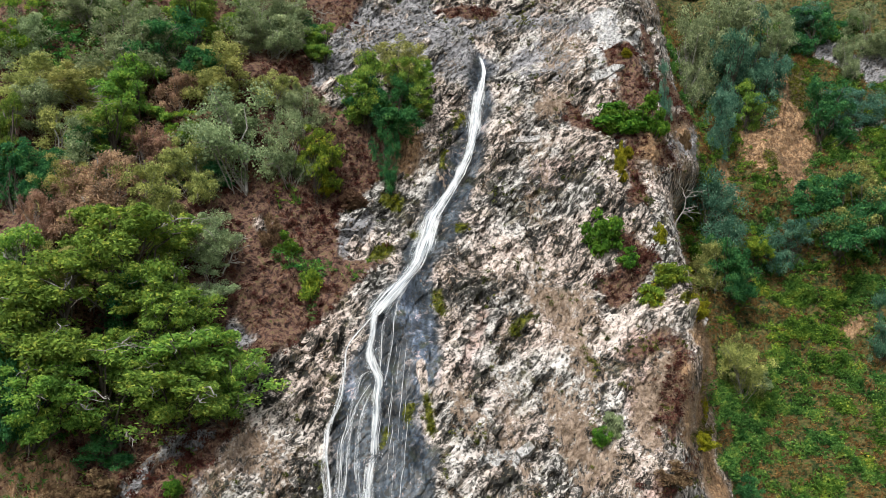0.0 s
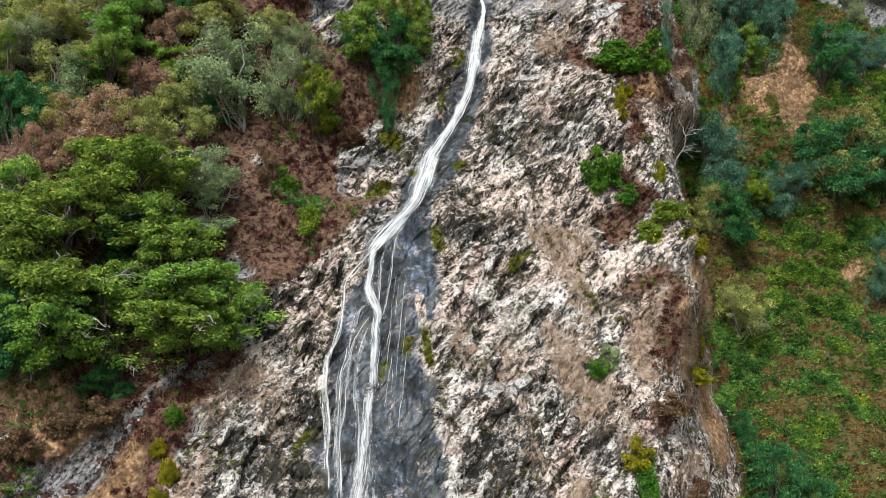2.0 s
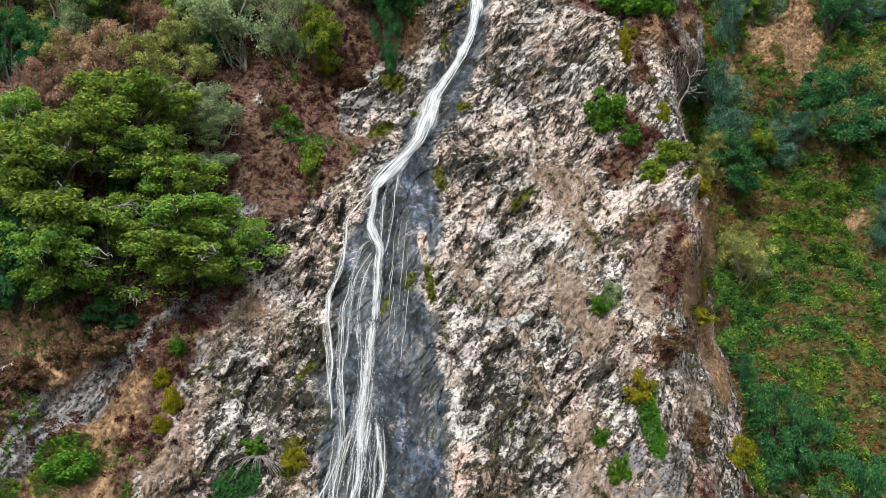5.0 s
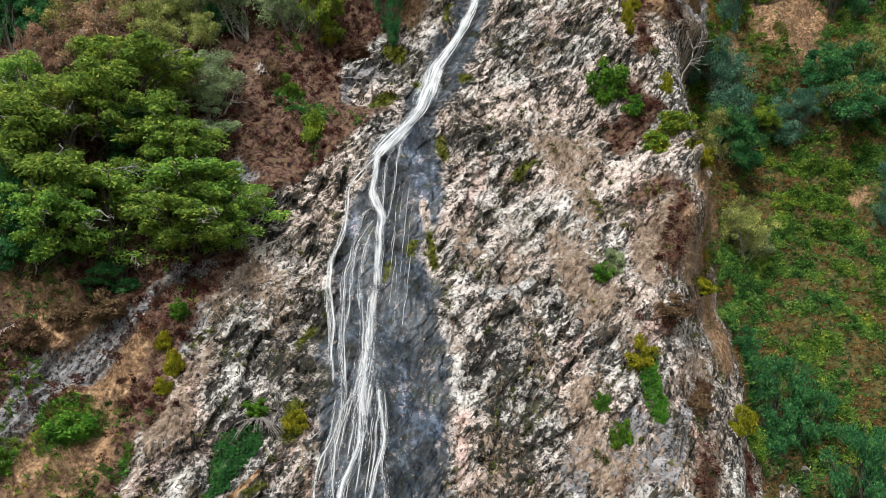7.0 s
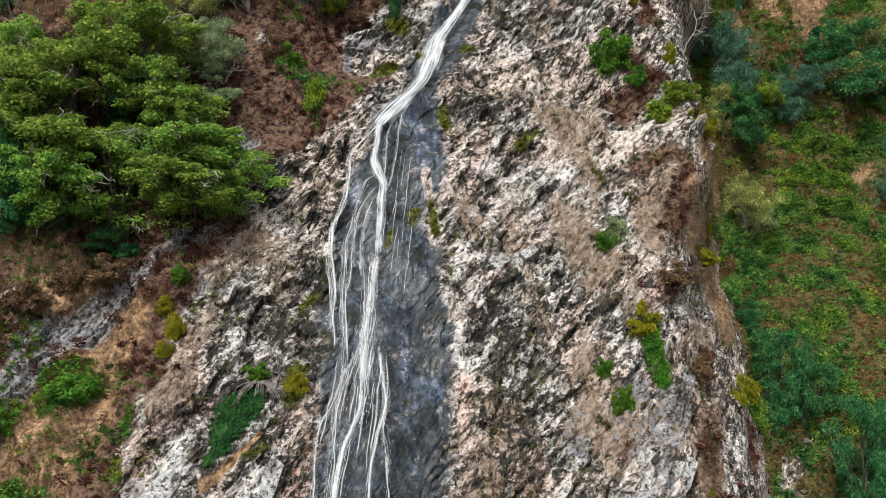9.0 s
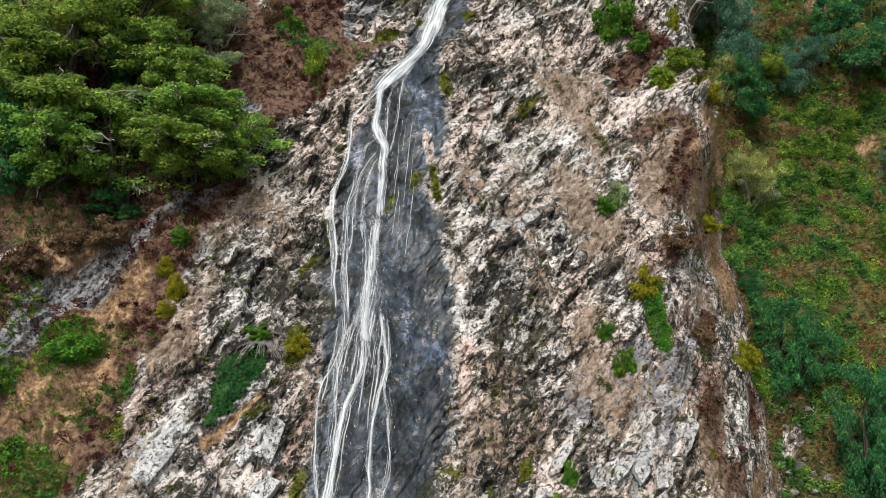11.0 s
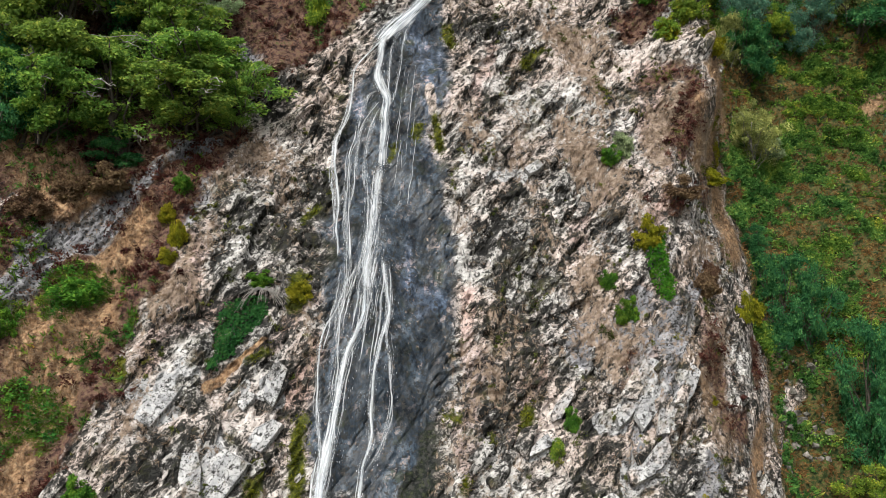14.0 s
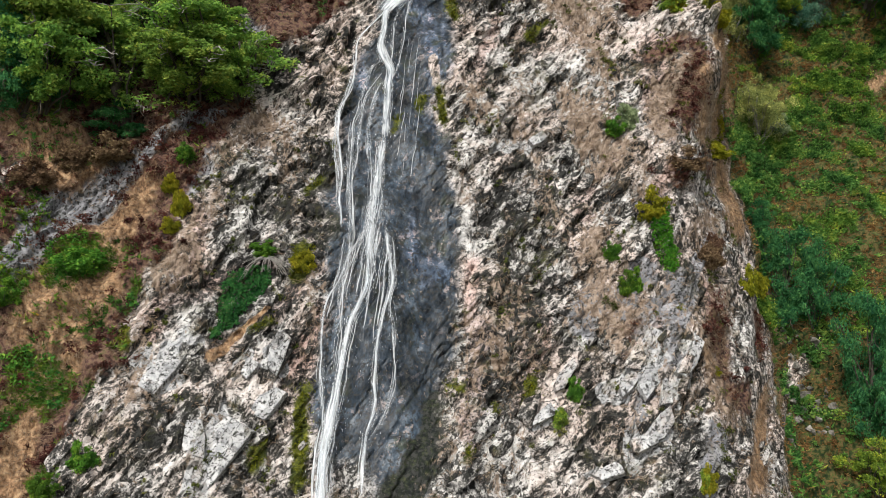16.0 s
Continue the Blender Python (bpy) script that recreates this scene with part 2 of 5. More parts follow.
PALE_B = [
    (-16.6, 26.7, -13.1, 26.2, 0.7), (-20.8, 13.2, -19.5, 15.8, 1.3), (-19.5, 12.4, -19.2, 14.4, 1.2),
    (-15.5, 8.5, -16.0, 7.0, 1.7), (-12.7, 14.2, -11.9, 12.4, 0.9), (-15.5, 12.6, -12.7, 11.5, 1.4),
    (-23.4, 8.4, -24.3, 7.6, 0.4), (0.5, 25.3, 1.2, 15.1, 0.8), (5.9, 9.3, 9.0, 12.4, 0.7),
    (6.9, 11.7, 8.0, 13.5, 0.6), (4.2, 6.4, 6.2, 6.7, 0.9), (4.3, 30.9, 8.2, 36.7, 1.3),
    (10.5, 14.6, 9.5, 13.5, 0.4), (13.1, 18.9, 11.1, 17.3, 0.4), (-2.1, 35.9, -1.8, 34.1, 0.5),
]
PALE = PALE_A + PALE_B
SOIL_A = [
    (23.6, 62.1, 33.2, 63.2, 0.9), (25.4, 38.2, 32.1, 33.5, 1.0), (27.4, 26.0, 26.6, 19.9, 0.9),
    (22.2, 35.0, 22.6, 28.9, 0.7), (20.3, 13.6, 20.4, 12.1, 0.7), (-32.1, 28.1, -27.0, 26.4, 1.6),
    (-25.4, 28.5, -21.5, 29.7, 1.0), (-34.2, 30.6, -30.8, 29.4, 1.0), (-30.2, 24.7, -27.2, 25.1, 0.9),
    (54.8, 76.6, 53.8, 69.2, 2.4), (53.8, 69.2, 49.8, 56.9, 3.0),
]
SOIL_B = [
    (46.1, 63.3, 46.4, 59.6, 2.2), (26.3, 42.4, 25.6, 32.4, 1.2), (40.3, 51.9, 40.0, 58.7, 1.0),
    (-27.2, 19.3, -26.7, 13.8, 2.4), (-28.1, 11.3, -27.7, 8.0, 1.8), (26.1, 32.2, 25.2, 25.1, 0.9),
    (25.6, 7.0, 22.2, 3.8, 0.9), (33.3, 13.2, 34.7, 11.1, 0.8), (24.3, 60.3, 23.0, 56.7, 1.2),
    (-5.8, 56.0, -2.8, 59.5, 1.5), (-25.8, 21.2, -24.0, 25.1, 1.6),
]
SOIL_C = [
    (51.9, 36.2, 56.0, 38.5, 0.9), (33.8, 37.3, 25.1, 22.3, 0.6), (23.2, 37.4, 32.6, 41.6, 0.5),
    (47.6, 66.0, 45.6, 59.9, 1.9), (51.7, 64.0, 49.5, 57.6, 1.5), (51.7, 71.0, 54.6, 74.8, 1.2),
    (-28.8, 16.8, -25.8, 17.4, 1.8), (-26.8, 18.5, -24.8, 18.8, 0.8), (-28.4, 15.5, -29.5, 15.5, 1.0),
    (-24.6, 13.0, -25.3, 11.8, 0.5), (-27.5, 10.1, -27.3, 8.3, 1.2), (31.7, 11.2, 32.2, 9.8, 0.8),
    (29.9, 6.1, 30.5, 4.5, 0.7), (-16.5, 13.6, -15.0, 15.0, 0.4), (16.0, 14.6, 15.4, 13.2, 0.3),
]
SOIL_C += [
    (-23.5, 26.7, -24.4, 24.2, 0.7), (51.0, 66.0, 48.3, 57.6, 2.1), (44.9, 59.0, 44.9, 62.1, 1.4),
    (24.6, 59.7, 24.2, 60.7, 0.7),
]
FRINGE = [
    (-17.0, 13.8, -16.0, 14.3, 0.4), (-16.0, 14.5, -15.0, 15.2, 0.3), (-14.9, 15.5, -13.5, 16.6, 0.2),
]
SOIL = SOIL_A + SOIL_B + SOIL_C
OUTCROP = [
    (62.4, 80.0, 65.8, 77.8, 2.4), (69.0, 76.6, 71.3, 77.8, 2.2),
    (-17.7, 38.3, -18.4, 39.8, 0.9), (-18.4, 48.4, -18.1, 48.1, 0.8), (-33.4, 25.6, -34.5, 25.2, 1.3),
    (61.1, 65.2, 65.1, 66.7, 1.0), (30.4, 2.9, 34.9, 7.1, 1.0), (-6.8, 77.8, -12.0, 65.7, 3.2),
    (-3.2, 78.6, 1.1, 70.8, 3.7),
]
LUSH = [
    (-44.3, 72.2, -37.9, 74.0, 4.4), (-39.2, 68.3, -45.6, 70.6, 2.5), (-29.0, 13.2, -25.9, 12.1, 1.3),
    (-28.5, 10.7, -27.4, 11.3, 0.9), (-26.0, 7.5, -23.4, 8.9, 0.6), (-23.4, 8.9, -23.4, 11.7, 0.5),
    (-28.2, 20.3, -26.0, 20.4, 1.2), (-22.7, 16.3, -22.5, 18.5, 0.4), (-26.6, 20.0, -26.6, 21.6, 0.6),
    (-31.4, 18.2, -30.2, 18.3, 0.9), (48.2, 58.7, 58.4, 62.3, 4.1), (56.2, 47.9, 49.4, 40.9, 4.7),
    (46.2, 33.9, 38.2, 27.9, 4.4), (47.9, 28.9, 55.6, 32.6, 3.5), (34.0, 23.8, 38.2, 19.7, 3.9),
    (43.0, 22.6, 44.1, 15.3, 3.2), (36.0, 7.1, 36.7, 3.4, 1.7), (-16.6, 46.5, -12.2, 44.3, 1.1),
    (-26.3, 36.8, -30.4, 31.5, 1.4),
]
MAUVE = [
    (-19.4, 17.7, -19.2, 22.6, 1.1), (16.3, 22.8, 18.4, 26.8, 1.1), (12.4, 26.8, 10.7, 22.8, 1.1),
    (10.4, 15.5, 14.8, 20.3, 1.4), (-19.3, 17.7, -14.2, 20.2, 1.2), (-13.2, 16.0, -10.3, 18.9, 1.0),
    (12.7, 12.6, 16.2, 17.1, 1.0), (-21.5, 15.6, -19.4, 18.4, 0.9), (0.9, 19.1, 1.1, 12.7, 1.3),
    (1.3, 10.6, 2.1, 7.2, 1.2), (-11.0, 14.5, -11.0, 11.1, 1.0), (17.9, 36.8, 18.3, 30.3, 1.6),
    (4.1, 39.9, 2.9, 36.0, 1.3), (20.3, 16.8, 22.3, 13.1, 1.2), (-10.0, 15.9, -10.2, 13.1, 0.8),
    (6.9, 15.5, 4.2, 11.1, 1.1), (14.2, 55.5, 10.9, 52.8, 2.1),
]
SLAB = [
    (17.7, 13.5, 16.9, 12.1, 0.7), (15.6, 11.4, 16.3, 10.2, 0.5), (15.0, 13.5, 12.6, 10.7, 1.0),
    (15.6, 8.7, 13.9, 8.0, 0.9), (10.5, 5.9, 10.1, 5.8, 0.7), (-20.0, 12.8, -19.3, 14.8, 1.1),
    (-15.3, 9.1, -16.0, 7.0, 1.5), (-12.5, 13.8, -11.9, 12.6, 0.7), (-21.8, 14.5, -21.1, 14.0, 0.6),
    (4.8, 29.0, 6.2, 29.0, 0.5), (-14.3, 12.2, -14.2, 13.5, 0.6), (5.9, 9.0, 6.7, 9.3, 0.4),
    (20.4, 76.3, 20.4, 67.6, 2.0), (23.0, 74.3, 26.6, 78.4, 1.1), (6.6, 29.0, 7.1, 28.6, 0.4),
]
ROCKY = [
    (36.5, 8.2, 36.3, 1.3, 3.3), (33.5, 0.9, 36.0, -2.2, 2.7), (34.7, 10.2, 36.8, 9.2, 1.0),
]
GREY_A = [
    (-19.7, 23.9, -19.2, 27.7, 0.5), (15.8, 15.5, 19.8, 18.4, 1.1), (30.6, 60.3, 40.0, 67.2, 1.6),
    (9.9, 14.7, 14.3, 19.9, 1.4), (17.5, 5.0, 19.3, 8.8, 1.0), (13.2, 14.0, 16.4, 18.3, 1.1),
 (62.4, 80.0, 65.8, 77.8, 2.8), (69.0, 76.6, 71.3, 77.8, 2.7),
    (31.4, 67.9, 35.6, 72.1, 1.5),
]
GREY_B = [
    (-4.0, 78.6, 1.8, 70.8, 4.0), (-6.6, 73.6, -12.9, 68.8, 3.4), (-12.0, 65.7, -9.4, 64.3, 2.0),
    (-10.0, 47.1, -7.9, 48.9, 2.1), (18.2, 17.8, 21.1, 19.5, 1.1), (32.7, 61.4, 38.3, 59.5, 3.0),
    (17.3, 15.6, 15.6, 12.6, 0.9), (-31.4, 20.1, -29.0, 23.1, 0.9), (-17.7, 38.3, -18.4, 39.8, 1.2),
    (14.9, 10.8, 14.2, 8.4, 1.0),
]
GREY_C = [
    (5.4, 69.8, 12.6, 72.5, 1.9), (10.2, 68.1, 15.1, 69.7, 1.6), (15.7, 74.3, 18.9, 76.3, 1.2),
    (-0.3, 73.9, 4.5, 76.6, 3.1), (8.6, 77.4, 16.0, 76.7, 2.0), (-2.0, 68.5, -3.1, 73.6, 2.4),
    (-10.1, 75.6, -5.9, 75.1, 3.3), (-13.4, 70.9, -14.3, 66.7, 1.7), (33.8, 61.6, 40.3, 60.3, 2.1),
    (29.6, 61.2, 26.6, 57.0, 1.0),
]
GREY = GREY_A + GREY_B + GREY_C
CRACKS_A = [
    (14.1, 8.0, 17.9, 15.0, 0.1), (13.1, 8.3, 15.5, 13.5, 0.1), (5.3, 35.9, 9.0, 41.0, 0.2),
    (15.4, 16.5, 16.5, 20.6, 0.1), (8.5, 11.4, 11.2, 13.5, 0.1), (3.1, 10.1, 7.0, 15.0, 0.1),
    (-11.7, 12.1, -13.2, 14.2, 0.1), (-13.3, 9.0, -14.9, 10.5, 0.1), (-18.5, 12.7, -18.4, 14.4, 0.1),
    (0.1, 14.4, 3.2, 16.5, 0.1), (15.1, 9.7, 16.7, 12.1, 0.1), (16.6, 8.4, 19.6, 14.0, 0.1),
    (-17.4, 9.2, -17.5, 7.4, 0.1), (-18.0, 8.6, -18.8, 10.5, 0.1), (9.7, 22.2, 13.2, 25.8, 0.1),
    (-12.5, 32.7, -10.5, 35.7, 0.1), (6.1, 56.4, 11.6, 58.0, 0.2), (5.6, 58.4, 8.0, 61.3, 0.1),
]
CRACKS_B = [
    (5.1, 36.8, 8.1, 40.1, 0.2), (15.2, 66.1, 21.2, 72.4, 0.1),
]
CRACKS = CRACKS_A + CRACKS_B
IVY = [
    (-16.6, 15.1, -16.2, 16.1, 0.5), (-16.1, 16.1, -15.5, 17.5, 1.0), (-15.7, 17.8, -14.6, 18.4, 1.2),
]
CREEPER = [
    (16.5, 22.8, 16.8, 20.9, 0.8), (16.8, 20.8, 17.0, 19.4, 0.7),
]
SMOOTH = [
    (-19.1, 11.5, -14.4, 9.4, 4.4), (-21.3, 13.2, -18.2, 16.2, 2.2), (0.4, 76.2, -3.1, 71.3, 4.4),
    (20.2, 74.7, 22.5, 71.8, 3.6), (14.5, 10.5, 17.1, 14.1, 1.6),
]
SLABS = [(-15.5, 8.5, 1.4), (-12.4, 13.2, 1.2), (-19.1, 13.1, 1.3), (16.6, 12.3, 1.7), (9.9, 5.4, 1.1), (14.4, 9.5, 1.4), (14.0, 13.3, 1.2), (9.2, 25.8, 0.7), (6.6, 34.8, 1.6), (-18.6, 9.3, 0.9), (18.2, 71.8, 2.8), (23.1, 74.7, 2.2), (9.8, 63.5, 2.0), (-7.4, 38.1, 0.8), (6.8, 47.8, 1.5)]
FLOWS = []
FLOWS += [
    [(4.5, 71.1), (5.0, 68.5), (4.2, 64.8), (3.6, 60.9), (3.0, 57.9), (2.0, 55.5), (1.0, 53.4), (-0.2, 51.5), (-1.1, 49.9), (-1.6, 48.0), (-2.2, 46.2), (-2.8, 44.7), (-5.2, 41.7), (-6.3, 40.2)],
    [(-5.5, 41.4), (-6.3, 40.2), (-6.4, 38.5), (-6.6, 36.9), (-6.1, 35.6), (-5.6, 34.8), (-5.7, 33.3), (-5.7, 31.8), (-5.8, 30.4), (-5.8, 28.9)],
    [(-5.9, 29.4), (-6.1, 27.5), (-6.1, 25.3), (-6.2, 23.1), (-6.4, 21.5), (-6.3, 19.9), (-6.3, 18.3), (-6.9, 16.8), (-7.4, 15.7), (-7.7, 14.0), (-7.9, 12.2), (-8.1, 10.6), (-8.3, 9.3), (-8.5, 7.8), (-8.5, 6.2), (-8.5, 3.9)],
]
FLOWS += [
    [(-5.7, 35.6), (-7.0, 35.3), (-7.5, 34.3), (-7.9, 32.8), (-8.1, 31.3), (-8.5, 29.9), (-8.5, 27.5), (-8.4, 25.3), (-8.1, 23.2), (-7.8, 21.1), (-8.0, 19.1), (-8.1, 16.9), (-8.1, 14.7), (-8.2, 12.2)],
    [(-5.9, 34.8), (-6.6, 34.3), (-7.6, 32.3), (-7.9, 30.3), (-8.0, 27.5), (-8.2, 25.7), (-7.9, 23.2), (-7.6, 21.1)],
    [(-5.8, 34.3), (-6.4, 33.5), (-7.0, 31.3), (-7.1, 28.9), (-6.7, 26.2), (-6.6, 23.2), (-7.0, 21.1), (-7.5, 19.1), (-7.9, 16.8)],
]
FLOWS += [
    [(-5.9, 40.8), (-7.1, 39.6), (-8.3, 38.2), (-8.8, 37.1), (-8.8, 35.3), (-8.9, 33.7), (-9.2, 32.5), (-9.7, 31.0), (-9.7, 29.4), (-9.3, 27.5), (-9.0, 25.8), (-9.0, 24.0), (-8.6, 21.9)],
    [(-9.2, 32.7), (-9.6, 31.5), (-9.8, 30.3), (-9.8, 28.0), (-9.4, 26.2), (-9.0, 22.8)],
    [(-6.6, 22.3), (-7.0, 21.5), (-7.8, 20.1), (-8.4, 18.4), (-9.1, 17.3), (-9.3, 15.8), (-9.3, 14.0), (-9.1, 12.0), (-8.7, 9.6), (-8.7, 7.8), (-8.7, 6.0)],
]
FLOWS += [
    [(-5.3, 22.3), (-4.7, 19.8), (-4.6, 17.9), (-5.0, 16.4), (-5.2, 15.3), (-5.4, 13.5), (-5.5, 11.8), (-5.3, 10.5), (-5.5, 9.5), (-5.8, 8.6), (-5.9, 7.0), (-5.9, 5.5)],
    [(-4.9, 22.3), (-4.5, 20.2), (-4.4, 18.3), (-4.6, 16.7), (-4.3, 15.3), (-4.1, 13.1), (-4.2, 11.4), (-4.6, 10.1), (-5.1, 9.1), (-5.6, 8.5)],
    [(-3.7, 43.0), (-4.5, 40.3), (-4.6, 38.0), (-5.0, 35.4), (-5.3, 33.8)],
]
FLOWS += [
    [(-4.5, 42.3), (-5.4, 39.7), (-5.5, 36.9), (-5.6, 35.1)],
    [(8.1, 76.4), (8.3, 75.7), (7.6, 74.9)],
]
TREES = {}
TREES["russet"] = [(-31.1, 47.9, 3.5, 7.2), (-29.7, 53.7, 2.7, 5.9), (-27.6, 59.2, 2.6, 5.8), (-36.0, 45.8, 1.7, 5.0), (-33.6, 47.1, 2.8, 5.6)]
TREES["grey"] = [(43.7, 74.2, 5.0, 13.5), (-20.1, 52.8, 5.2, 10.3), (-15.7, 53.3, 2.5, 7.2), (-41.0, 58.7, 2.8, 5.6), (-32.4, 64.6, 3.8, 7.9), (-35.5, 65.8, 3.3, 6.2), (-18.9, 68.7, 3.4, 5.5), (-21.0, 45.0, 2.6, 4.6), (-21.3, 41.7, 2.4, 3.6), (-15.1, 58.9, 2.0, 5.2), (-45.6, 66.3, 2.8, 6.3), (-35.3, 52.6, 2.4, 6.5), (-21.7, 69.3, 2.1, 4.1), (37.5, 70.6, 4.1, 13.1), (53.2, 77.5, 3.6, 9.1), (65.2, 74.8, 2.0, 7.7), (-36.1, 42.1, 3.0, 5.4), (-34.9, 66.4, 4, 8.6), (-20.6, 69.4, 3.9, 7.2), (-39.5, 71, 2.8, 5), (68.9, 78.8, 3.7, 8.3)]
TREES["olive"] = [(-24.4, 51.7, 2.6, 6.1), (-27.3, 48.0, 2.8, 6.6), (-24.6, 62.2, 4.0, 7.2), (-36.3, 61.1, 3.9, 6.0), (-41.8, 61.0, 3.4, 6.2), (-18.1, 61.5, 2.3, 4.0), (-35.1, 48.9, 2.6, 5.9), (-37.5, 54.8, 3.2, 6.3), (-5.6, 65.8, 3.5, 6.0), (57.0, 48.5, 5.1, 10.1), (34.9, 40.9, 3.0, 7.0), (35.6, 29.0, 2.9, 7.3), (-33.1, 41.1, 2.7, 5.1)]
TREES["oak"] = [(-28.6, 40.4, 5.9, 9.8), (-31, 35.2, 6, 10.1), (-24.5, 36.5, 4.6, 8.3), (-20.6, 32.2, 6.0, 8.0), (-26.5, 30.3, 5.6, 8.5), (-31.8, 30.6, 4.4, 8.3), (-17.7, 31.8, 2.8, 6.1), (-34.9, 38.7, 4, 8.5), (-21.8, 32.1, 5.1, 7), (-28, 68.4, 3.8, 7.6), (-23.4, 71.5, 2.6, 5.9), (-31.7, 58.7, 3.5, 7.5), (-32.5, 55.0, 3.4, 5.9), (-41.7, 54.0, 2.2, 7.1), (-8.1, 60.0, 3.2, 8.0), (-3.8, 61.3, 2.6, 6.9), (-13.8, 67.9, 2.3, 4.4), (45.7, 64.5, 2.4, 7.8)]
TREES["dark"] = [(40.2, 2.6, 3.0, 11.9), (41.1, 0.9, 2.5, 10.0), (-39.6, 50.0, 2.8, 6.8), (-34.5, 53.2, 2.1, 5.4), (-29.1, 64.8, 4.0, 7.3), (-27.2, 51.7, 1.7, 3.8), (-22.8, 53.0, 1.5, 2.6), (-5.3, 59.4, 2.8, 6.1), (-9.0, 60.3, 2.3, 5.8), (-6.2, 53.6, 1.4, 6.3), (-16.3, 70.6, 2.1, 4.2), (-36.7, 50.9, 2.3, 5.3), (-33.1, 30.9, 2.5, 5.0), (-27.0, 29.4, 2.0, 2.9), (56.1, 62.6, 3.5, 9.9), (53.6, 46.1, 4.8, 10.3), (60.2, 46.1, 3.9, 9.7), (37.1, 40.3, 3.2, 8.5), (34.0, 10.7, 2.9, 9.4), (37.0, 10.2, 2.9, 9.2), (31.9, 18.4, 1.7, 4.5), (-26.1, 37.8, 2.6, 6.2), (61, 80, 4.2, 8.3), (-33.8, 31.4, 2.6, 7.5)]
TREES["lime"] = [(-13.2, 51.9, 2.5, 7.7), (-26.7, 57.6, 1.6, 3.7), (42.5, 43.8, 2.6, 6.0), (39.4, -3.6, 3.0, 6.0), (-46.6, 67.5, 2.7, 7.3)]
TREES["spruce"] = [(48.6, 71.0, 4.0, 13.4), (44.4, 67.0, 4.3, 12.9), (41.5, 60.1, 2.6, 10.7), (27.3, 63.2, 1.0, 7.0), (62.0, 65.5, 3.8, 6.4), (35.9, 47.1, 4.2, 10.0), (32.6, 52.7, 1.8, 6.7), (47.8, 44.2, 3.0, 7.0), (62.3, 82.7, 3.4, 5.9), (56.0, 33.0, 2.0, 8.6)]
SHRUBS = {}
SHRUBS["shrub_green"] = [(20.1, 60.8, 2.2, 3.6), (23.5, 60.6, 2.7, 4.7), (9.3, 10.5, 0.6, 1.5), (13.6, 17.3, 0.8, 1.9), (-20.9, 26.7, 0.7, 1.5), (20.2, 60.9, 3, 3.8), (16.7, 47.1, 2.3, 4.6), (18.7, 45, 1.2, 2.1), (13.6, 29.5, 1, 1.7), (14.3, 17.5, 0.8, 1.9), (12.7, 19.9, 0.8, 1.5), (9.2, 10.3, 0.6, 1.8), (-20.9, 26.9, 0.8, 1.5), (-30.6, 17.4, 1.1, 1.8), (-26.8, 19.4, 1.8, 2), (-23.5, 8, 1, 1.7), (-25.3, 6.4, 1, 1.7), (-15.1, 45.9, 1.4, 2.2), (-14.2, 20.2, 1.3, 1.3), (33.5, 46, 1.5, 3)]
SHRUBS["shrub_lime"] = [(20.5, 41.2, 1.5, 2.5), (22.8, 43.1, 1.7, 2.5), (7.9, 8.7, 0.7, 1.6), (17.7, 5, 0.6, 1.9), (-12.4, 42.1, 1.2, 3.2), (22.4, 43.3, 1.4, 2.5)]
SHRUBS["shrub_grey"] = [(14.8, 30.1, 1, 2.5), (37.9, 29.8, 1.8, 3.0)]
SHRUBS["shrub_yellow"] = [(24.4, 28.0, 0.8, 1.2), (26.0, 15.0, 0.8, 2.7), (26.5, 29.6, 0.7, 2.8), (24.9, 39.2, 1.3, 2.4), (20.4, 56.4, 0.8, 1.6), (17.9, 5.1, 0.7, 2.1), (-21.1, 21.9, 0.8, 1.3), (-20.6, 23.2, 0.7, 1.8), (-21.8, 24.9, 0.8, 1.6), (16.4, 22.6, 1.4, 2.8), (28.5, 14.4, 1.2, 2.7), (-21.8, 25, 0.6, 1.3), (-20.7, 23, 0.7, 2.1), (24.8, 27.6, 1.6, 1.6), (-11.1, 19, 1, 1.7), (19.4, 55.5, 0.7, 3.1), (22.5, 70, 0.8, 1.4), (20.3, 11.4, 0.4, 0.7), (-12.7, 52.6, 1.5, 2.4), (19.2, 53.8, 0.8, 2.7), (20.3, 56.4, 0.7, 1.6), (20.4, 41.4, 1.1, 1.9), (22, 47.2, 0.7, 2.3)]
SHRUBS["shrub_russet"] = [(31.7, 60.0, 0.8, 3.1), (-16.1, 46.4, 0.8, 3.3), (21.8, 19.6, 0.9, 2.0), (-16.6, 46.9, 1.1, 3.3), (-9.8, 51.2, 1.8, 2.4), (19.1, 26.1, 1.7, 1.9), (21.3, 18.8, 1.4, 2.1), (-31.5, 25.5, 1.5, 2.1), (-29.1, 26.7, 1.5, 2.1), (-26.4, 27.1, 1.7, 2.2)]
DEAD = [(37.7, 70.9, 7.4, -0.25), (24.6, 49.0, 4.2, 0.45), (37.1, 47.8, 3.9, 0.05), (-15.4, 71.1, 4.7, 0.3), (-31.7, 40.7, 2.9, -0.4), (-26.8, 42.3, 3.5, 0.5), (-20.4, 44.3, 3.2, 0.6), (19.2, 26.9, 2.0, 0.4)]


def inside(x, z, ring):
    hit = np.zeros(x.shape, bool)
    for (x0, z0), (x1, z1) in zip(ring, ring[1:] + ring[:1]):
        if z0 != z1:
            hit ^= ((z0 > z) != (z1 > z)) & (x < (x1 - x0) * (z - z0) / (z1 - z0) + x0)
    return hit


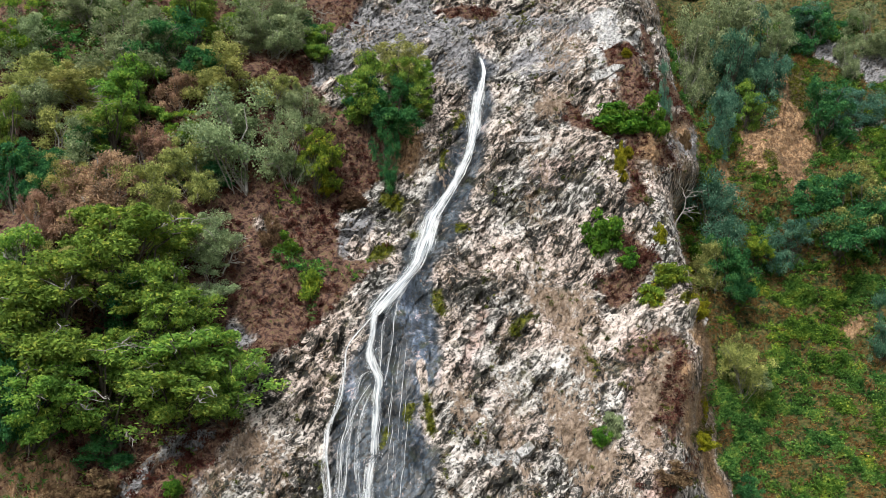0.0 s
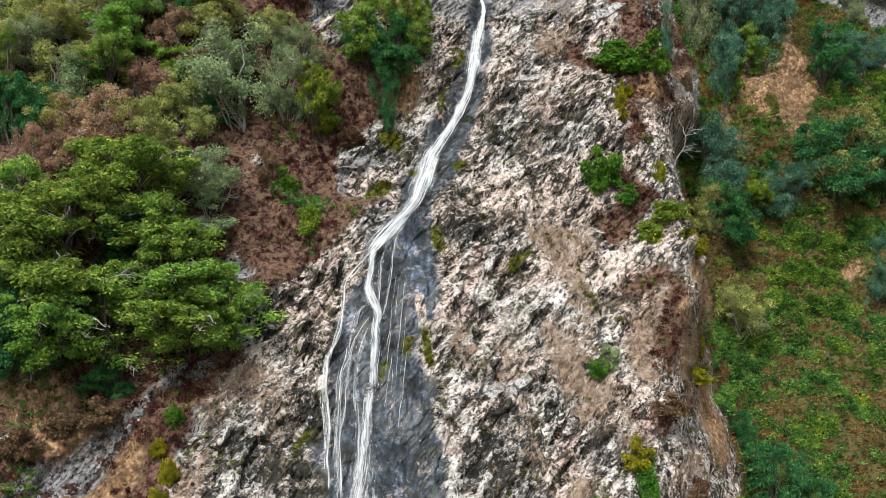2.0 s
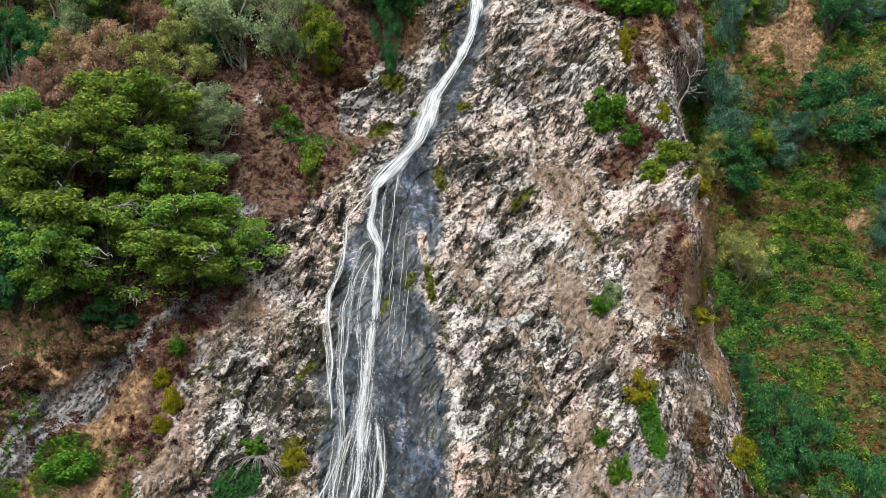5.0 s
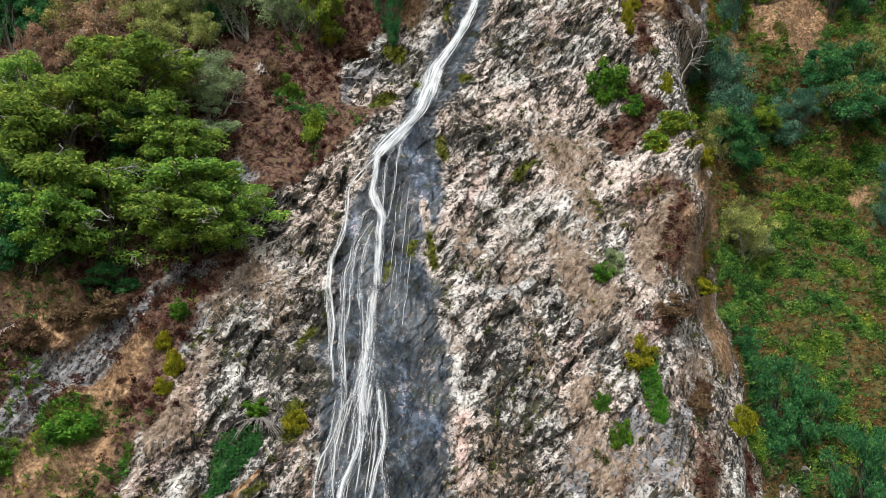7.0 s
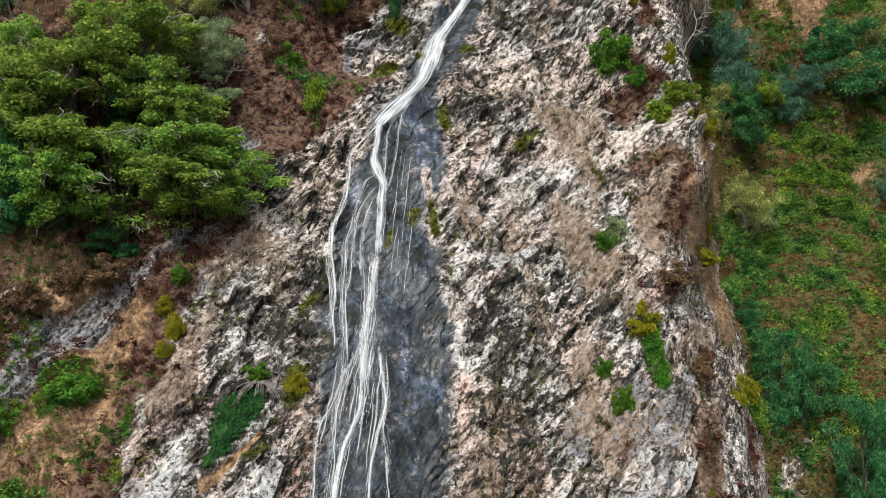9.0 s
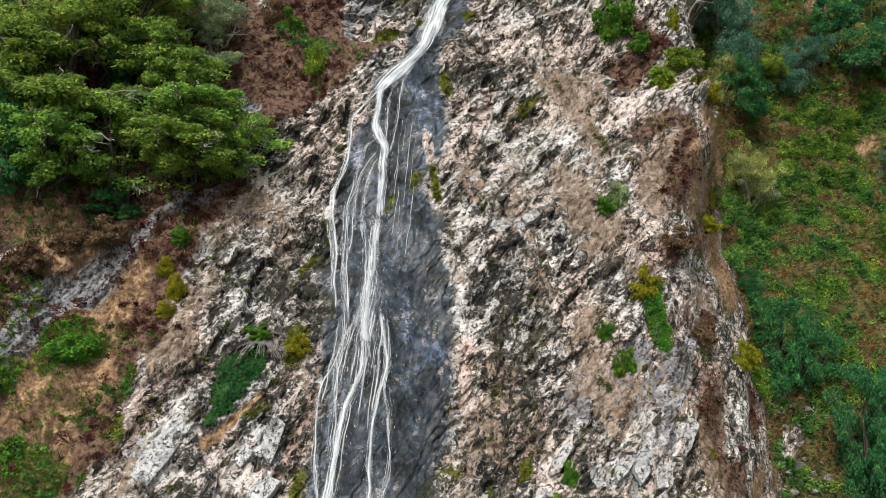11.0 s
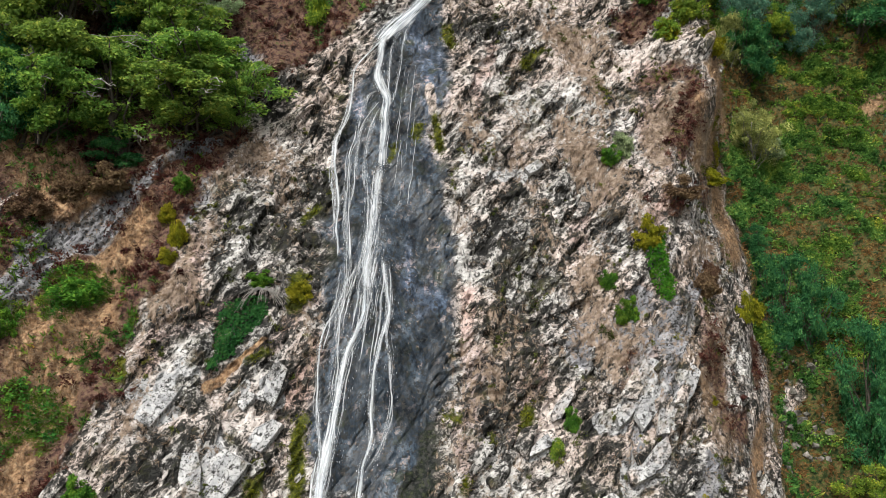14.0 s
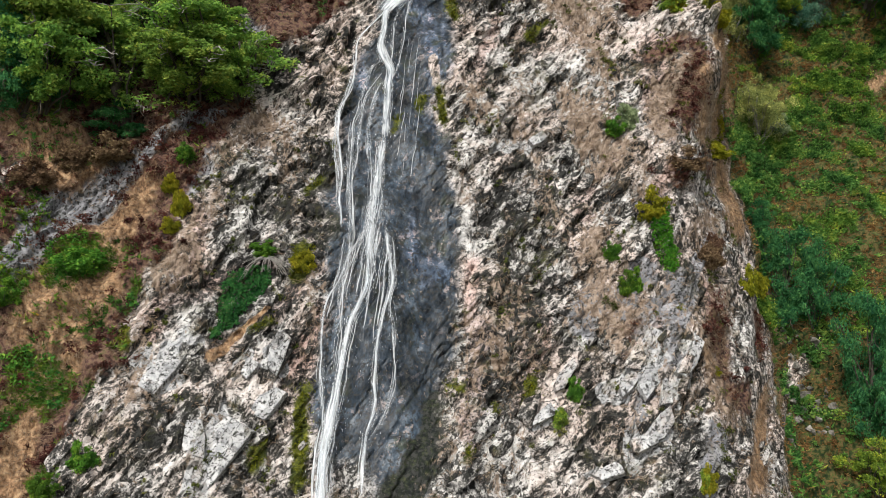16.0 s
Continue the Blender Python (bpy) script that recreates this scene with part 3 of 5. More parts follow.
def brushed(x, z, strokes, soft=0.45):
    """1 within the strokes, easing to 0 at their edges."""
    out = np.zeros(x.shape)
    for x0, z0, x1, z1, r in strokes:
        dx, dz = x1 - x0, z1 - z0
        t = np.clip(((x - x0) * dx + (z - z0) * dz) / max(dx * dx + dz * dz, 1e-6), 0, 1)
        d = np.hypot(x - x0 - t * dx, z - z0 - t * dz)
        out = np.maximum(out, np.clip((r * 1.15 - d) / (r * soft), 0, 1))
    return out


# ---- materials ----
class Nodes:
    def __init__(self, name):
        self.mat = bpy.data.materials.new(name)
        self.mat.use_nodes = True
        self.tree = self.mat.node_tree
        self.bsdf = self.tree.nodes["Principled BSDF"]
        self.out = self.tree.nodes["Material Output"]

    def add(self, kind, **inputs):
        n = self.tree.nodes.new(kind)
        for k, v in inputs.items():
            k = k.replace("_", " ")
            self.put(n.inputs[k], v)
        return n

    def put(self, socket, v):
        if isinstance(v, bpy.types.NodeSocket):
            self.tree.links.new(v, socket)
        elif isinstance(v, tuple) and len(v) == 3 and socket.type == "RGBA":
            socket.default_value = (*v, 1)
        else:
            socket.default_value = v

    def coords(self, scale=(1, 1, 1), turn=(0, 0, 0)):
        g = self.add("ShaderNodeNewGeometry")
        m = self.add("ShaderNodeMapping", Vector=g.outputs["Position"], Scale=scale, Rotation=tuple(radians(a) for a in turn))
        return m.outputs[0]

    def noise(self, vector, scale, detail=4.0, rough=0.55, warp=0.0):
        return self.add("ShaderNodeTexNoise", Vector=vector, Scale=scale, Detail=detail, Roughness=rough, Distortion=warp).outputs["Fac"]

    def ramp(self, fac, *stops):
        n = self.add("ShaderNodeValToRGB", Fac=fac)
        e = n.color_ramp.elements
        while len(e) < len(stops):
            e.new(0.5)
        for el, (p, c) in zip(e, stops):
            el.position = p
            el.color = (*c, 1) if isinstance(c, tuple) else (c, c, c, 1)
        return n.outputs["Color"]

    def mix(self, fac, a, b, how="MIX"):
        n = self.tree.nodes.new("ShaderNodeMix")
        n.data_type, n.blend_type = "RGBA", how
        self.put(n.inputs["Factor"], fac)
        self.put(n.inputs[6], a)
        self.put(n.inputs[7], b)
        return n.outputs[2]

    def math(self, how, a, b=0.0, clamp=False):
        n = self.tree.nodes.new("ShaderNodeMath")
        n.operation, n.use_clamp = how, clamp
        self.put(n.inputs[0], a)
        self.put(n.inputs[1], b)
        return n.outputs[0]

    def attr(self, name):
        n = self.tree.nodes.new("ShaderNodeAttribute")
        n.attribute_name = name
        return n.outputs["Fac"]

    def beds(self, vector, along):
        """Coordinates drawn out along the rock's steep bedding."""
        a = self.add("ShaderNodeMapping", Vector=vector, Rotation=(0, radians(58), 0)).outputs[0]
        return self.add("ShaderNodeMapping", Vector=a, Scale=(along, 1, 1)).outputs[0]

    def cells(self, vector, scale):
        """A random grey for each broken chip, and the distance from its rim."""
        c = self.add("ShaderNodeTexVoronoi", Vector=vector, Scale=scale)
        e = self.tree.nodes.new("ShaderNodeTexVoronoi")
        e.feature = "DISTANCE_TO_EDGE"
        self.put(e.inputs["Vector"], vector)
        self.put(e.inputs["Scale"], scale)
        return self.add("ShaderNodeSeparateColor", Color=c.outputs["Color"]).outputs[0], e.outputs["Distance"]

    def bump(self, height, strength, distance):
        return self.add("ShaderNodeBump", Height=height, Strength=strength, Distance=distance).outputs["Normal"]

    def broken(self, mask, grain, width=0.35, rag=1.1):
        """A mask whose edge is broken up by a noise."""
        s = self.math("ADD", mask, self.math("MULTIPLY", self.math("SUBTRACT", grain, 0.5), rag))
        return self.math("DIVIDE", self.math("SUBTRACT", s, 0.5 - width / 2), width, True)


def cliff_material():
    """Pale pinkish schist with grey and black lichen, wet slate, moss, dead grass, heather and soil by zone."""
    n = Nodes("cliff rock and soil")
    flat = n.coords()
    beds = n.beds(flat, 0.5)
    loose = n.beds(flat, 0.72)
    big = n.noise(flat, 0.14, 4)
    mid = n.noise(n.beds(flat, 0.28), 0.8, 6, 0.62, 0.4)
    small = n.noise(n.beds(flat, 0.36), 1.7, 6, 0.68, 0.5)
    field = n.noise(n.beds(flat, 0.3), 0.36, 4, 0.6)
    fine = n.noise(loose, 3.4, 3, 0.6)
    stir = n.add("ShaderNodeTexNoise", Vector=flat, Scale=1.6, Detail=6.0, Roughness=0.7).outputs["Color"]
    bent = n.mix(0.40, n.beds(flat, 0.45), stir, "ADD")
    chip, rim = n.cells(bent, 1.15)
    flake, hair = n.cells(bent, 3.0)
    crumb, _ = n.cells(n.mix(0.2, flat, stir, "ADD"), 9.5)
    pale = n.attr("pale")
    dark = n.attr("dark")
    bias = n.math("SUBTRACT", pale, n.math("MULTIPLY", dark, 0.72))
    hue = n.noise(flat, 0.33, 5, 0.65)

    def total(*terms):
        out = None
        for socket, middle, weight in terms:
            t = n.math("MULTIPLY", n.math("SUBTRACT", socket, middle), weight)
            out = t if out is None else n.math("ADD", out, t)
        return out

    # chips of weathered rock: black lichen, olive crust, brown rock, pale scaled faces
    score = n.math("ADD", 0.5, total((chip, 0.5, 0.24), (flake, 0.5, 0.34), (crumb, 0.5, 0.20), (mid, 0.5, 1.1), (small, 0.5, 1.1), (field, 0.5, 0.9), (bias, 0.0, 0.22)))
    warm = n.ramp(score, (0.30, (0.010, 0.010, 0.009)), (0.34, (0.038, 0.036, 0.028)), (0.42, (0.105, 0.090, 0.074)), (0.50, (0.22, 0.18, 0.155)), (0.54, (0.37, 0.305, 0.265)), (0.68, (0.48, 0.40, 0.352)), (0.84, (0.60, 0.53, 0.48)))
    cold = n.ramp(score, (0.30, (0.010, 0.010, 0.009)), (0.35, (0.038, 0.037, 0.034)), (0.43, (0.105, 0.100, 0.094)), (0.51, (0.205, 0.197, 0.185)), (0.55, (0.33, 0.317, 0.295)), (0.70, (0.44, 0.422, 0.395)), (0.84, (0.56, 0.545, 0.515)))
    rock = n.mix(n.ramp(n.math("ADD", n.math("MULTIPLY", big, 0.7), n.math("MULTIPLY", hue, 0.3)), (0.44, 0.0), (0.56, 1.0)), cold, warm)
    rock = n.mix(1.0, rock, n.ramp(fine, (0.36, 0.78), (0.64, 1.18)), "MULTIPLY")
    mauve = n.broken(n.attr("mauve"), n.noise(flat, 1.3, 6, 0.7), 0.5, 1.6)
    rock = n.mix(n.math("MULTIPLY", mauve, 0.75), rock, n.mix(1.0, rock, (0.84, 0.67, 0.645), "MULTIPLY"))
    group = n.noise(n.beds(flat, 0.55), 0.16, 4, 0.6)
    pepper = n.math("SUBTRACT", n.noise(loose, 5.5, 1.5, 0.6), n.math("MULTIPLY", bias, 0.03))
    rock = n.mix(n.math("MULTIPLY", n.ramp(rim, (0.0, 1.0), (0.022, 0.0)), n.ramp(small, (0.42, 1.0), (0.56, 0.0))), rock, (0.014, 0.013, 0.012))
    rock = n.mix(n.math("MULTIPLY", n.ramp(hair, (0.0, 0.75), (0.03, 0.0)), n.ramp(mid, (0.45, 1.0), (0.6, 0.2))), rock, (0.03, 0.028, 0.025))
    plain = n.mix(1.0, n.ramp(n.noise(beds, 1.4, 9, 0.72), (0.36, (0.10, 0.10, 0.105)), (0.5, (0.20, 0.20, 0.21)), (0.64, (0.33, 0.325, 0.325))), n.ramp(chip, (0.0, 0.75), (1.0, 1.2)), "MULTIPLY")
    rock = n.mix(n.broken(n.attr("grey"), n.noise(flat, 1.3, 7, 0.7), 0.4, 1.6), rock, plain)
    # smooth bluish white cleavage faces
    slab = n.broken(n.attr("slab"), n.noise(n.beds(flat, 0.4), 0.7, 5, 0.6), 0.15, 1.0)
    face = n.ramp(n.noise(n.coords((1, 1, 0.4), (0, -20, 0)), 1.6, 8, 0.72), (0.34, (0.24, 0.245, 0.25)), (0.48, (0.40, 0.40, 0.395)), (0.64, (0.58, 0.57, 0.55)))
    face = n.mix(1.0, face, n.ramp(chip, (0.0, 0.72), (1.0, 1.15)), "MULTIPLY")
    face = n.mix(n.ramp(rim, (0.0, 0.9), (0.018, 0.0)), face, (0.05, 0.05, 0.05))
    face = n.mix(n.ramp(n.noise(n.beds(flat, 0.6), 3.4, 6, 0.72), (0.555, 0.0), (0.58, 0.92)), face, (0.016, 0.016, 0.014))
    rock = n.mix(slab, rock, face)
    clean = n.math("SUBTRACT", 1.0, n.math("MULTIPLY", slab, 0.45))
    # olive algae film
    film = n.noise(flat, 0.45, 7, 0.72)
    rock = n.mix(n.ramp(film, (0.55, 0.0), (0.64, 0.4)), rock, n.mix(n.ramp(hue, (0.45, 0.0), (0.55, 1.0)), (0.13, 0.12, 0.05), (0.20, 0.145, 0.095)))
    grain = n.noise(flat, 1.3, 7, 0.7)
    wet = n.broken(n.attr("wet"), grain, 0.4, 0.9)
    run = n.math("ADD", n.noise(n.coords((1, 1, 0.2)), 1.8, 5, 0.68), n.math("MULTIPLY", n.math("SUBTRACT", n.noise(flat, 0.35, 3), 0.5), 0.35))
    slate = n.ramp(run, (0.34, (0.007, 0.010, 0.014)), (0.46, (0.026, 0.037, 0.050)), (0.56, (0.048, 0.062, 0.077)), (0.68, (0.10, 0.11, 0.12)))
    slate = n.mix(1.0, slate, n.ramp(flake, (0.0, 0.72), (1.0, 1.25)), "MULTIPLY")
    slate = n.mix(1.0, slate, n.ramp(chip, (0.0, 0.8), (1.0, 1.2)), "MULTIPLY")
    slate = n.mix(n.ramp(n.noise(flat, 0.4, 5, 0.65), (0.55, 0.0), (0.63, 0.7)), slate, (0.03, 0.034, 0.014))
    slate = n.mix(n.ramp(n.noise(beds, 3.2, 8, 0.75), (0.64, 0.0), (0.66, 0.6)), slate, (0.30, 0.25, 0.23))
    broad = n.noise(n.coords((1, 1, 0.3)), 0.5, 4, 0.6)
    slate = n.mix(1.0, slate, n.ramp(broad, (0.36, 0.35), (0.5, 0.9), (0.64, 1.45)), "MULTIPLY")
    slate = n.mix(n.math("MULTIPLY", n.ramp(n.math("SUBTRACT", score, n.math("MULTIPLY", pale, 0.24)), (0.76, 0.0), (0.80, 0.8)), n.ramp(broad, (0.45, 0.2), (0.55, 1.0))), slate, (0.26, 0.21, 0.19))
    slate = n.mix(n.math("MULTIPLY", pale, 0.9), slate, n.mix(1.0, slate, (2.0, 1.95, 2.1), "MULTIPLY"))
    algae = n.broken(dark, n.noise(flat, 0.8, 6, 0.7), 0.4, 0.9)
    slate = n.mix(n.math("MULTIPLY", algae, 0.95), slate, n.ramp(n.noise(flat, 2.4, 6, 0.72), (0.42, (0.003, 0.004, 0.003)), (0.54, (0.010, 0.014, 0.006)), (0.68, (0.05, 0.055, 0.022))))
    rock = n.mix(n.math("MULTIPLY", algae, n.ramp(n.noise(loose, 1.7, 7, 0.74), (0.5, 0.0), (0.56, 0.35))), rock, (0.045, 0.048, 0.018))
    col = n.mix(wet, rock, slate)
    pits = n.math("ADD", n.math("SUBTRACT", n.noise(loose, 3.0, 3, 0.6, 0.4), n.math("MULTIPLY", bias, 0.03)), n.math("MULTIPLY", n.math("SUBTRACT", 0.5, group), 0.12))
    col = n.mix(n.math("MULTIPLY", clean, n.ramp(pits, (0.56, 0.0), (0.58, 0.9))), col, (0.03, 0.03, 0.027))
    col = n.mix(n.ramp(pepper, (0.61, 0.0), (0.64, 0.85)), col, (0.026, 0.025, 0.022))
    streaky = n.noise(n.coords((1, 1, 0.35), (0, -12, 0)), 1.9, 6, 0.7)
    tan = n.broken(n.math("MULTIPLY", n.attr("tan"), 0.84), streaky, 0.2, 3.0)
    straw = n.ramp(n.noise(n.coords((1, 1, 0.25)), 3.0, 5, 0.7), (0.36, (0.10, 0.074, 0.054)), (0.5, (0.235, 0.175, 0.13)), (0.62, (0.35, 0.275, 0.21)))
    col = n.mix(n.math("MULTIPLY", tan, 0.92), col, straw)
    soil = n.broken(n.attr("soil"), grain, 0.4)
    earth = n.ramp(n.noise(n.coords((1, 1, 0.5)), 3.0, 4, 0.68), (0.38, (0.11, 0.065, 0.036)), (0.5, (0.30, 0.18, 0.098)), (0.62, (0.43, 0.295, 0.17)))
    heath = n.broken(n.attr("heath"), grain, 0.4)
    ling = n.ramp(n.noise(flat, 2.3, 5, 0.68), (0.37, (0.014, 0.009, 0.008)), (0.48, (0.085, 0.045, 0.034)), (0.56, (0.16, 0.098, 0.066)), (0.66, (0.06, 0.065, 0.02)))
    col = n.mix(heath, col, ling)
    turf = n.broken(n.attr("turf"), grain, 0.4)
    grass = n.ramp(n.noise(flat, 1.9, 5, 0.68), (0.36, (0.008, 0.014, 0.006)), (0.47, (0.03, 0.05, 0.012)), (0.55, (0.12, 0.075, 0.032)), (0.63, (0.04, 0.085, 0.016)))
    col = n.mix(turf, col, grass)
    col = n.mix(soil, col, earth)
    moss = n.broken(n.attr("moss"), n.noise(flat, 2.6, 8, 0.75), 0.4, 1.8)
    cushion = n.ramp(n.noise(flat, 2.2, 6, 0.7), (0.36, (0.014, 0.018, 0.005)), (0.5, (0.055, 0.065, 0.011)), (0.64, (0.15, 0.15, 0.022)))
    col = n.mix(moss, col, cushion)
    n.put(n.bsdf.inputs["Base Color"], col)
    n.put(n.bsdf.inputs["Roughness"], n.mix(n.math("MULTIPLY", wet, n.math("SUBTRACT", n.math("SUBTRACT", 1.0, moss), n.math("MULTIPLY", algae, 0.6), True)), (0.9, 0.9, 0.9), (0.32, 0.32, 0.32)))
    n.put(n.bsdf.inputs["Specular IOR Level"], 0.16)
    rough = n.math("ADD", n.math("ADD", n.math("MULTIPLY", small, 0.8), n.math("MULTIPLY", fine, 0.4)), n.math("ADD", n.math("MULTIPLY", flake, 0.35), n.math("MULTIPLY", chip, 0.5)))
    n.put(n.bsdf.inputs["Normal"], n.bump(rough, n.math("SUBTRACT", 1.0, n.math("MULTIPLY", wet, 0.6)), 0.2))
    return n.mat


def leaf_material(name, dark, mid, light, rare=None, lump=1.0, by_lump=1.5, by_leaf=0.55, cool=None):
    n = Nodes(name)
    isle = n.add("ShaderNodeNewGeometry").outputs["Random Per Island"]
    tree = n.add("ShaderNodeObjectInfo").outputs["Random"]
    patch = n.noise(n.coords(), lump, 3)
    key = n.math("ADD", n.math("MULTIPLY", isle, by_leaf), n.math("MULTIPLY", n.math("SUBTRACT", patch, 0.5 - 0.11 / by_lump), by_lump), True)
    stops = [(0.0, dark), (0.5, mid), (0.9, light)]
    if rare:
        stops.append((0.985, rare))
    col = n.ramp(key, *stops)
    if cool:
        col = n.mix(n.ramp(n.noise(n.coords(), 0.07, 2), (0.42, 0.0), (0.58, 1.0)), col, n.mix(1.0, col, cool, "MULTIPLY"))
    shift = n.add("ShaderNodeHueSaturation", Color=col, Hue=n.math("ADD", 0.485, n.math("MULTIPLY", tree, 0.03)), Saturation=1.05, Value=n.math("ADD", 0.90, n.math("MULTIPLY", tree, 0.25)))
    col = shift.outputs["Color"]
    d = n.add("ShaderNodeBsdfDiffuse", Color=col, Roughness=0.5)
    t = n.add("ShaderNodeBsdfTranslucent", Color=col)
    m = n.add("ShaderNodeMixShader", Fac=0.44)
    n.put(m.inputs[1], d.outputs[0])
    n.put(m.inputs[2], t.outputs[0])
    n.put(n.out.inputs["Surface"], m.outputs[0])
    return n.mat


def bark_material(name, a, b):
    n = Nodes(name)
    col = n.ramp(n.noise(n.coords((1, 1, 0.3)), 5, 6, 0.7), (0.3, a), (0.7, b))
    n.put(n.bsdf.inputs["Base Color"], col)
    n.put(n.bsdf.inputs["Roughness"], 0.9)
    return n.mat


def stone_material():
    n = Nodes("grey boulder stone")
    col = n.ramp(n.noise(n.coords(), 1.5, 8, 0.7), (0.38, (0.035, 0.036, 0.022)), (0.5, (0.14, 0.128, 0.11)), (0.64, (0.31, 0.285, 0.255)))
    n.put(n.bsdf.inputs["Base Color"], col)
    n.put(n.bsdf.inputs["Roughness"], 0.9)
    n.put(n.bsdf.inputs["Normal"], n.bump(n.noise(n.coords(), 4, 6, 0.7), 0.6, 0.2))
    return n.mat


def water_material(name, cover, soft):
    """Falling white water: long fine filaments of foam, denser towards the middle of the strand."""
    n = Nodes(name)
    uv = n.add("ShaderNodeUVMap").outputs[0]

    def drawn(across, along, detail):
        return n.noise(n.add("ShaderNodeMapping", Vector=uv, Scale=(across, along, 1)).outputs[0], 1.0, detail, 0.65, 0.2)

    streak = drawn(5.5, 0.28, 4)
    hair = drawn(15.0, 0.8, 3)
    lumps = drawn(1.6, 0.7, 4)
    fac = n.math("ADD", n.math("MULTIPLY", n.math("SUBTRACT", streak, 0.5), 1.5), n.math("MULTIPLY", n.math("SUBTRACT", hair, 0.5), 1.1))
    fac = n.math("ADD", fac, n.math("MULTIPLY", n.math("SUBTRACT", lumps, 0.5), 0.9))
    fac = n.math("ADD", n.math("ADD", fac, cover), n.math("MULTIPLY", n.attr("edge"), 0.75))
    fac = n.math("DIVIDE", fac, soft, True)
    fac = n.math("MULTIPLY", fac, n.ramp(n.attr("edge"), (0.0, 0.0), (0.25, 1.0)))
    foam = n.add("ShaderNodeBsdfDiffuse", Color=n.ramp(streak, (0.36, (0.50, 0.57, 0.62)), (0.56, (0.86, 0.88, 0.88))))
    glow = n.add("ShaderNodeBsdfTranslucent", Color=(0.8, 0.85, 0.9))
    white = n.add("ShaderNodeMixShader", Fac=0.25)
    n.put(white.inputs[1], foam.outputs[0])
    n.put(white.inputs[2], glow.outputs[0])
    clear = n.add("ShaderNodeBsdfTransparent")
    m = n.add("ShaderNodeMixShader", Fac=fac)
    n.put(m.inputs[1], clear.outputs[0])
    n.put(m.inputs[2], white.outputs[0])
    n.put(n.out.inputs["Surface"], m.outputs[0])
    return n.mat


CLIFF = cliff_material()
LEAF = {
    "oak": leaf_material("oak leaves", (0.095, 0.180, 0.050), (0.235, 0.375, 0.085), (0.56, 0.60, 0.14), (0.80, 0.60, 0.10), 0.9, 1.6, 0.5),
    "dark": leaf_material("deep green leaves", (0.025, 0.092, 0.044), (0.081, 0.230, 0.089), (0.221, 0.442, 0.138), None, 1.0, 1.6, 0.45),
    "grey": leaf_material("grey-green birch leaves", (0.108, 0.152, 0.083), (0.332, 0.403, 0.224), (0.645, 0.699, 0.421), None, 0.8, 1.6, 0.45),
    "olive": leaf_material("olive yellow birch leaves", (0.125, 0.152, 0.057), (0.419, 0.437, 0.164), (0.766, 0.730, 0.285), None, 0.8, 1.6, 0.45),
    "russet": leaf_material("russet birch leaves", (0.149, 0.102, 0.076), (0.495, 0.338, 0.239), (0.743, 0.594, 0.347), (0.594, 0.594, 0.248), 0.7, 1.8, 0.4),
    "lime": leaf_material("yellow-green leaves", (0.062, 0.131, 0.030), (0.225, 0.338, 0.060), (0.575, 0.575, 0.088), None, 1.0, 1.6, 0.5),
    "spruce": leaf_material("blue-green leaves", (0.040, 0.109, 0.077), (0.137, 0.273, 0.191), (0.346, 0.528, 0.346), None, 0.8, 1.6, 0.45),
}
LEAF["shrub_green"] = leaf_material("bright shrub leaves", (0.04, 0.10, 0.022), (0.11, 0.23, 0.04), (0.26, 0.38, 0.06))
LEAF["shrub_yellow"] = leaf_material("yellowing gorse leaves", (0.10, 0.11, 0.018), (0.28, 0.28, 0.035), (0.50, 0.42, 0.06))
LEAF["shrub_grey"] = LEAF["grey"]
LEAF["ivy"] = leaf_material("dark ivy leaves", (0.016, 0.06, 0.02), (0.045, 0.13, 0.04), (0.10, 0.21, 0.06))
LEAF["creeper"] = leaf_material("creeper leaves", (0.025, 0.075, 0.014), (0.075, 0.19, 0.028), (0.16, 0.30, 0.045))
LEAF["shrub_dark"] = LEAF["dark"]
LEAF["shrub_lime"] = LEAF["lime"]
LEAF["shrub_russet"] = leaf_material("rusty heath leaves", (0.085, 0.055, 0.036), (0.19, 0.125, 0.08), (0.31, 0.23, 0.135))
BARK = bark_material("brown bark", (0.03, 0.024, 0.018), (0.10, 0.085, 0.065))
PALE_BARK = bark_material("bleached grey wood", (0.12, 0.11, 0.10), (0.36, 0.34, 0.31))
STONE = stone_material()
FROND = leaf_material("bracken fronds", (0.030, 0.085, 0.020), (0.150, 0.290, 0.055), (0.46, 0.50, 0.09), (0.66, 0.44, 0.09), 0.55, 1.9, 0.5, (0.80, 0.98, 1.4))
RUST = leaf_material("rusty dead fronds", (0.11, 0.065, 0.028), (0.30, 0.19, 0.075), (0.52, 0.38, 0.15), None, 0.8, 1.8, 0.5)
LING = leaf_material("heather sprigs", (0.04, 0.019, 0.015), (0.13, 0.06, 0.046), (0.24, 0.13, 0.082), (0.11, 0.125, 0.032), 1.1, 2.6, 0.45)
HAY = leaf_material("dead grass blades", (0.14, 0.10, 0.07), (0.28, 0.21, 0.15), (0.44, 0.36, 0.26), (0.2, 0.2, 0.06), 1.2, 1.6, 0.5)
MOSS_LEAF = leaf_material("moss shoots", (0.03, 0.036, 0.008), (0.13, 0.145, 0.018), (0.28, 0.28, 0.035), None, 0.9, 2.2, 0.5)
TUFT = leaf_material("olive ledge tufts", (0.04, 0.05, 0.015), (0.11, 0.12, 0.035), (0.22, 0.20, 0.06), None, 0.3, 2.0, 0.5)
